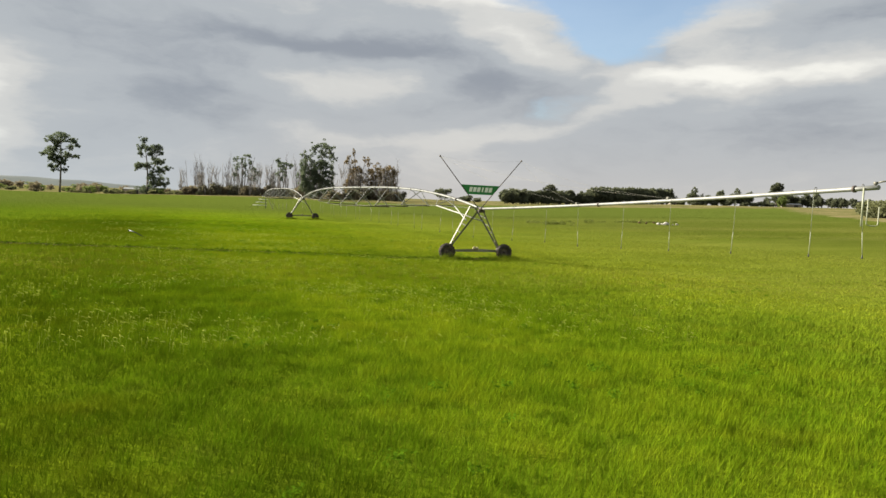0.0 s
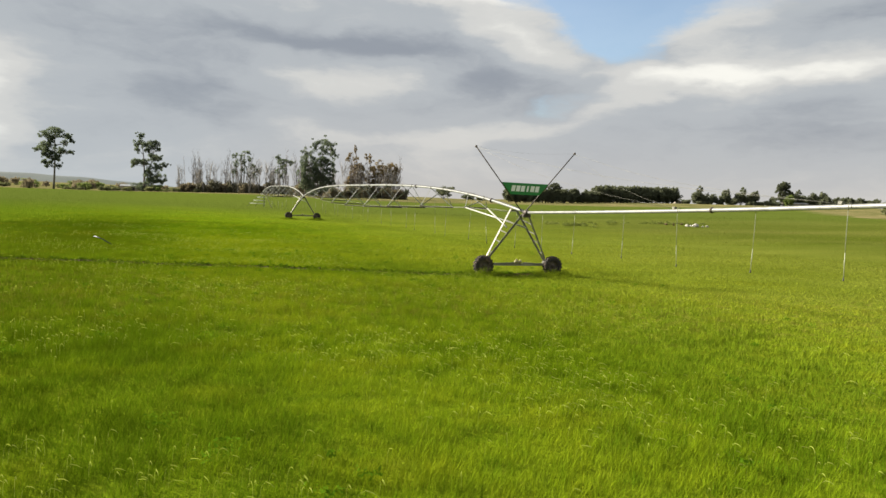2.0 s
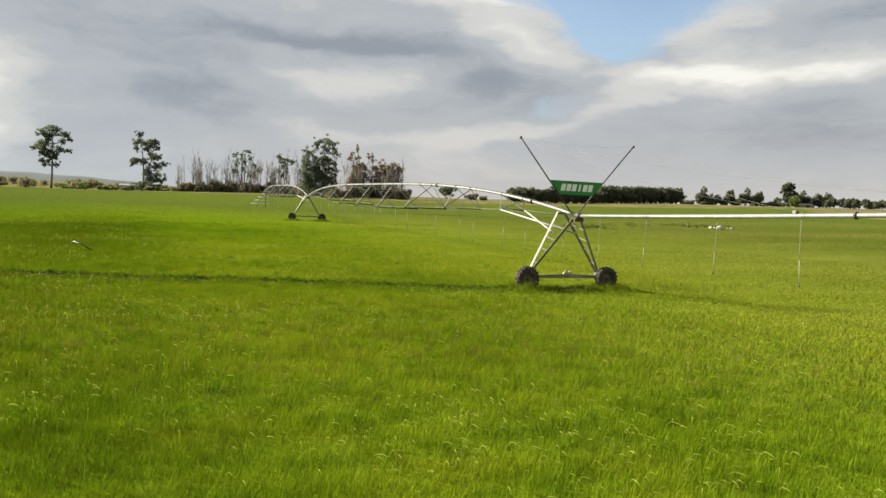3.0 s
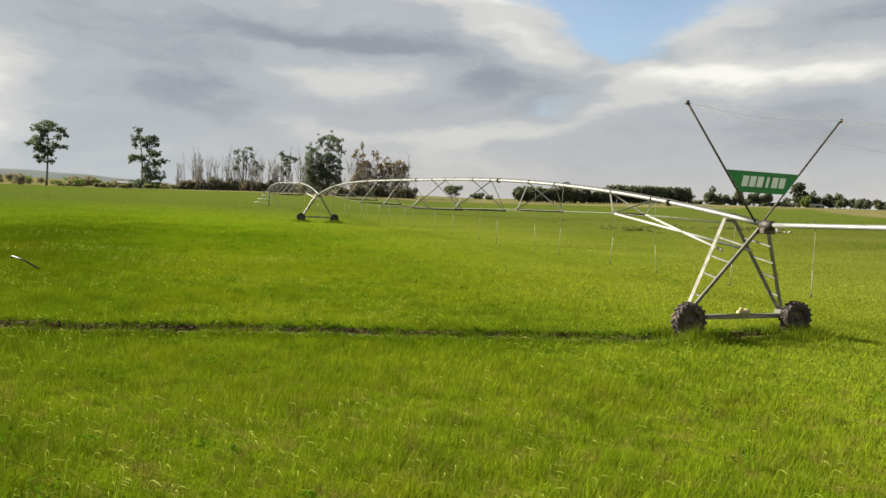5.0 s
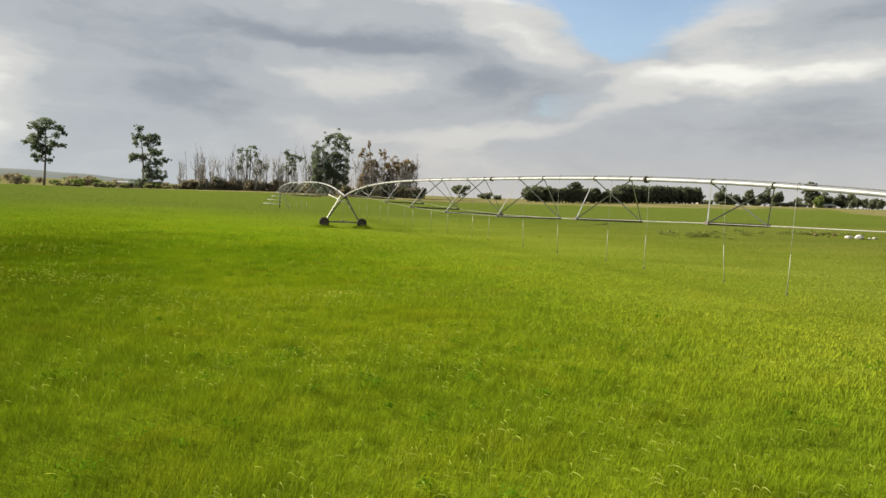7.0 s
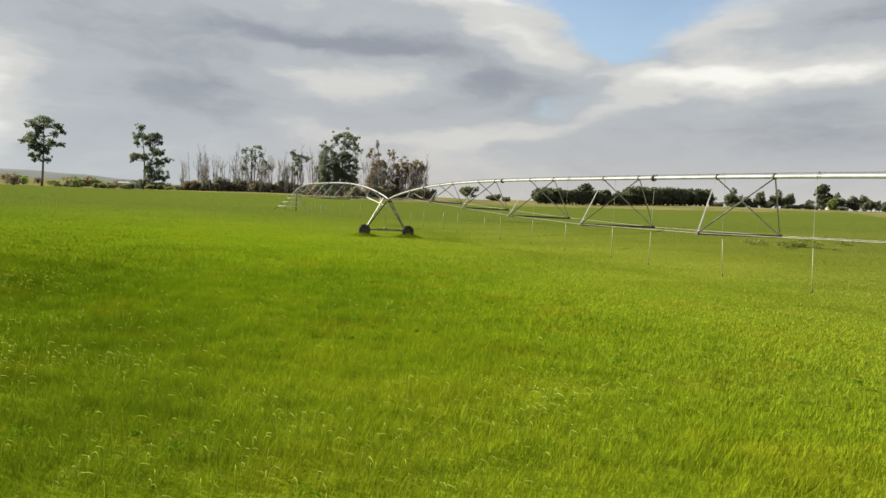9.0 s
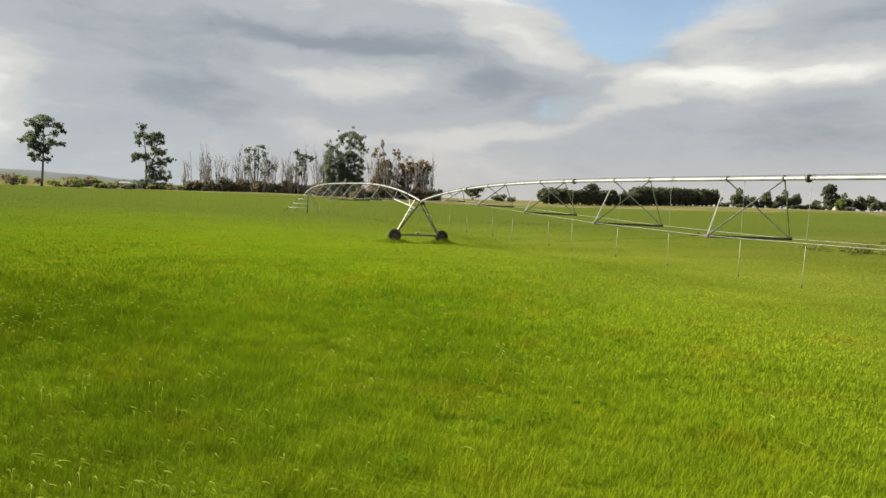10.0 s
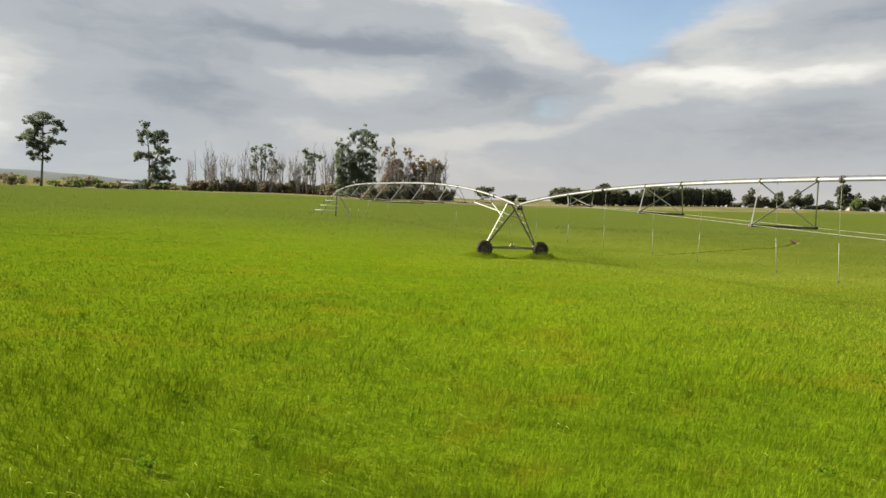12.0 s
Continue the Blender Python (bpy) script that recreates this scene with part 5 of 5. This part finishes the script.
    tagged(new("grass", me), "lush knee-high green pasture grass bending in the wind", "grass", kind="stuff")


def build_stalks(count, seed):
    """Pale flowering stalks with bent seed heads, standing over the sward."""
    rs = np.random.RandomState(seed)
    x, y, d = field_points(count, rs)
    patch = np.sin(x * 0.5 + 2 * np.sin(y * 0.4)) + np.sin(y * 0.7 + 1.5 * np.sin(x * 0.33))
    r = np.hypot(x - PIVOT.x, y - PIVOT.y)
    keep = (patch + rs.normal(0, 0.9, len(x)) > 0.3) & (np.abs(r - TRACK_OUT) > 0.6) & (d < 30) & (r < 152) & (rs.uniform(0, 1, len(x)) < 1 - 0.5 * ease(y, 56, 64))
    x, y, d = x[keep], y[keep], d[keep]
    n = len(x)
    z = land(x, y)
    tall = rs.uniform(0.17, 0.27, n)
    w = 0.0015 * np.clip(d / 8, 1, 1.6)
    lx, ly = rs.normal(0.05, 0.035, n), rs.normal(-0.02, 0.035, n)
    # a stem that bends over into a thicker, drooping seed head
    rows = ((0.0, 0.0, 1.0), (0.35, 0.80, 0.8), (0.85, 1.0, 1.9), (1.45, 0.97, 1.7), (1.95, 0.86, 0.3))
    verts = np.empty((n, 10, 3))
    for k, (out, up, thick) in enumerate(rows):
        for side in (0, 1):
            verts[:, 2 * k + side] = np.stack([x + lx * out + (side * 2 - 1) * w * thick, y + ly * out, z + tall * up + side * 0.004 * thick], -1)
    base = (np.arange(n) * 10)[:, None]
    faces = np.concatenate([base + [2 * k, 2 * k + 1, 2 * k + 3, 2 * k + 2] for k in range(4)])
    me = bpy.data.meshes.new("seed_stalks")
    me.from_pydata(verts.reshape(-1, 3).tolist(), [], faces.tolist())
    me.materials.append(STRAW)
    tagged(new("seed_stalks", me), "scattered pale seed stalks standing above the pasture", "grass", kind="stuff")


build_grass(1800000, 11)
build_stalks(28000, 12)


def track_weeds(count, seed):
    """Dark broad-leaved clumps crowding the edges of the outer wheel track."""
    rs = np.random.RandomState(seed)
    a = rs.uniform(-14, 16.4, count)
    thick = 0.45 * ease(a, 8.5, 12) + 0.5 + 0.5 * np.sin(a * 5.3) * np.sin(a * 2.1 + 1) + 0.3 * np.sin(a * 23)
    far_side = rs.uniform(0, 1, count) < 0.78
    keep = rs.uniform(0, 1, count) < np.clip(thick, 0.12, 1)
    a, far_side = a[keep], far_side[keep]
    n = len(a)
    r = TRACK_OUT + track_shift(a) + outer_shift(a) + np.where(far_side, -0.34 - np.abs(rs.normal(0, 0.14, n)), 0.46 + np.abs(rs.normal(0, 0.20, n)))
    x, y = PIVOT.x + r * np.sin(np.radians(a)), PIVOT.y - r * np.cos(np.radians(a))
    c = np.stack([x, y, land(x, y) + rs.uniform(0.01, 0.15, n) * (0.7 + 0.25 * np.sin(a * 11) + 0.25 * np.sin(a * 47))], -1)
    p = rs.normal(0, 1, (n, 3)) * np.array([1, 1, 0.7])
    p /= np.linalg.norm(p, axis=1)[:, None]
    q = np.cross(p, rs.normal(0, 1, (n, 3)))
    q /= np.linalg.norm(q, axis=1)[:, None]
    size = rs.uniform(0.014, 0.042, n)[:, None]
    v = np.stack([c - p * size, c + q * size * 0.3, c + p * size, c - q * size * 0.3], 1)
    me = bpy.data.meshes.new("track_weeds")
    me.from_pydata(v.reshape(-1, 3).tolist(), [], np.arange(4 * n).reshape(n, 4).tolist())
    me.materials.append(RANK)
    tagged(new("track_weeds", me), "dark green broad-leaved weeds lining the muddy wheel rut", "weeds", kind="stuff")


RANK = leafy("rank_green_weeds", (0.045, 0.095, 0.008), (0.080, 0.140, 0.012), (0.130, 0.190, 0.020), 0.8, 0.35, 0.0, 1.0)
track_weeds(120000, 31)


def clods(count, seed):
    """Crumbled soil along the lips and the floor of the rut."""
    rs = np.random.RandomState(seed)
    a = rs.uniform(-6, 13, count)
    r = TRACK_OUT + track_shift(a) + outer_shift(a) + rs.normal(0, 0.22, count)
    x, y = PIVOT.x + r * np.sin(np.radians(a)), PIVOT.y - r * np.cos(np.radians(a))
    off = np.abs(r - TRACK_OUT - track_shift(a) - outer_shift(a))
    z = land(x, y) + np.where(off < 0.26, -0.24, 0.03)
    base = np.array([[1, 0, 0], [0, 1, 0], [-1, 0, 0], [0, -1, 0], [0, 0, 0.8], [0, 0, -0.8]])
    size = rs.gamma(2.0, 0.012, count)[:, None, None] + 0.008
    v = np.stack([x, y, z], -1)[:, None, :] + base[None] * size * rs.uniform(0.6, 1.4, (count, 6, 1))
    tri = np.array([[0, 1, 4], [1, 2, 4], [2, 3, 4], [3, 0, 4], [1, 0, 5], [2, 1, 5], [3, 2, 5], [0, 3, 5]])
    f = (np.arange(count) * 6)[:, None, None] + tri[None]
    me = bpy.data.meshes.new("soil_clods")
    me.from_pydata(v.reshape(-1, 3).tolist(), [], f.reshape(-1, 3).tolist())
    me.materials.append(CLOD)
    tagged(new("soil_clods", me), "crumbled red-brown soil clods in the wheel rut", "soil", kind="stuff")


clods(7000, 33)


def crust(count, seed):
    """Pale dried slabs of mud lying along both lips of the rut."""
    rs = np.random.RandomState(seed)
    a = rs.uniform(-6, 12.5, count)
    a = a[rs.uniform(0, 1, count) < np.clip(0.55 + 0.6 * np.sin(a * 6.1) * np.sin(a * 2.7 + 1), 0.1, 1)]
    n = len(a)
    side = np.where(rs.uniform(0, 1, n) < 0.6, 1, -1)
    r = TRACK_OUT + track_shift(a) + outer_shift(a) + side * (0.275 + rs.normal(0, 0.035, n))
    x, y = PIVOT.x + r * np.sin(np.radians(a)), PIVOT.y - r * np.cos(np.radians(a))
    z = land(x, y) + rs.uniform(-0.05, 0.045, n)
    turn = np.radians(a) + rs.normal(0, 0.25, n)
    long, wide, thick = rs.gamma(2.0, 0.022, n) + 0.02, rs.gamma(2.0, 0.010, n) + 0.012, rs.uniform(0.003, 0.012, n)
    ring = np.linspace(0, 2 * math.pi, 7)[:-1]
    v = np.empty((n, 12, 3))
    for k, t in enumerate(ring):
        u, w = np.cos(t) * long * rs.uniform(0.45, 1.35, n), np.sin(t) * wide * rs.uniform(0.45, 1.35, n)
        ox, oy = x + u * np.cos(turn) - w * np.sin(turn), y + u * np.sin(turn) + w * np.cos(turn)
        v[:, k] = np.stack([ox, oy, z + thick + rs.uniform(-0.012, 0.012, n)], -1)
        v[:, k + 6] = np.stack([ox, oy, z - thick], -1)
    faces = []
    for i in range(n):
        b = i * 12
        faces.append(tuple(range(b, b + 6)))
        faces += [(b + k, b + 6 + k, b + 6 + (k + 1) % 6, b + (k + 1) % 6) for k in range(6)]
    me = bpy.data.meshes.new("mud_crust")
    me.from_pydata(v.reshape(-1, 3).tolist(), [], faces)
    me.materials.append(CRUST)
    tagged(new("mud_crust", me), "pale dried slabs of mud along the lips of the rut", "mud", kind="stuff")


CRUST = ground_material("pale_mud_crust", [(0.34, (0.080, 0.056, 0.032)), (0.50, (0.165, 0.125, 0.076)), (0.66, (0.290, 0.230, 0.150))], 7.0, 0.6, 0.05)
crust(3600, 35)


def field_weeds(count, seed):
    """Low dark rosettes of broad-leaved weeds scattered through the pasture."""
    rs = np.random.RandomState(seed)
    x, y, d = field_points(count, rs)
    keep = (swell(x, y, 3.2, 8) > 0.52) & (d < 45) & (y > 3)
    x, y = x[keep], y[keep]
    size = rs.uniform(0.08, 0.24, len(x))
    per = 46
    n = len(x) * per
    off = rs.normal(0, 0.55, (n, 2)) * np.repeat(size, per)[:, None]
    px, py = np.repeat(x, per) + off[:, 0], np.repeat(y, per) + off[:, 1]
    high = np.repeat(size, per) * rs.uniform(0.25, 1.0, n) + 0.05
    c = np.stack([px, py, land(px, py) + high], -1)
    p = rs.normal(0, 1, (n, 3)) * np.array([1, 1, 0.6])
    p /= np.linalg.norm(p, axis=1)[:, None]
    q = np.cross(p, rs.normal(0, 1, (n, 3)))
    q /= np.linalg.norm(q, axis=1)[:, None]
    k = rs.uniform(0.018, 0.042, n)[:, None]
    v = np.stack([c - p * k, c + q * k * 0.4, c + p * k, c - q * k * 0.4], 1)
    me = bpy.data.meshes.new("field_weeds")
    me.from_pydata(v.reshape(-1, 3).tolist(), [], np.arange(4 * n).reshape(n, 4).tolist())
    me.materials.append(ROSETTE)
    tagged(new("field_weeds", me), "dark green broad-leaved weeds scattered low in the pasture", "weeds", kind="stuff")


ROSETTE = leafy("weed_rosettes", (0.065, 0.140, 0.006), (0.100, 0.195, 0.008), (0.150, 0.255, 0.012), 0.8, 0.3, 0.0, 2.5)
field_weeds(700, 41)
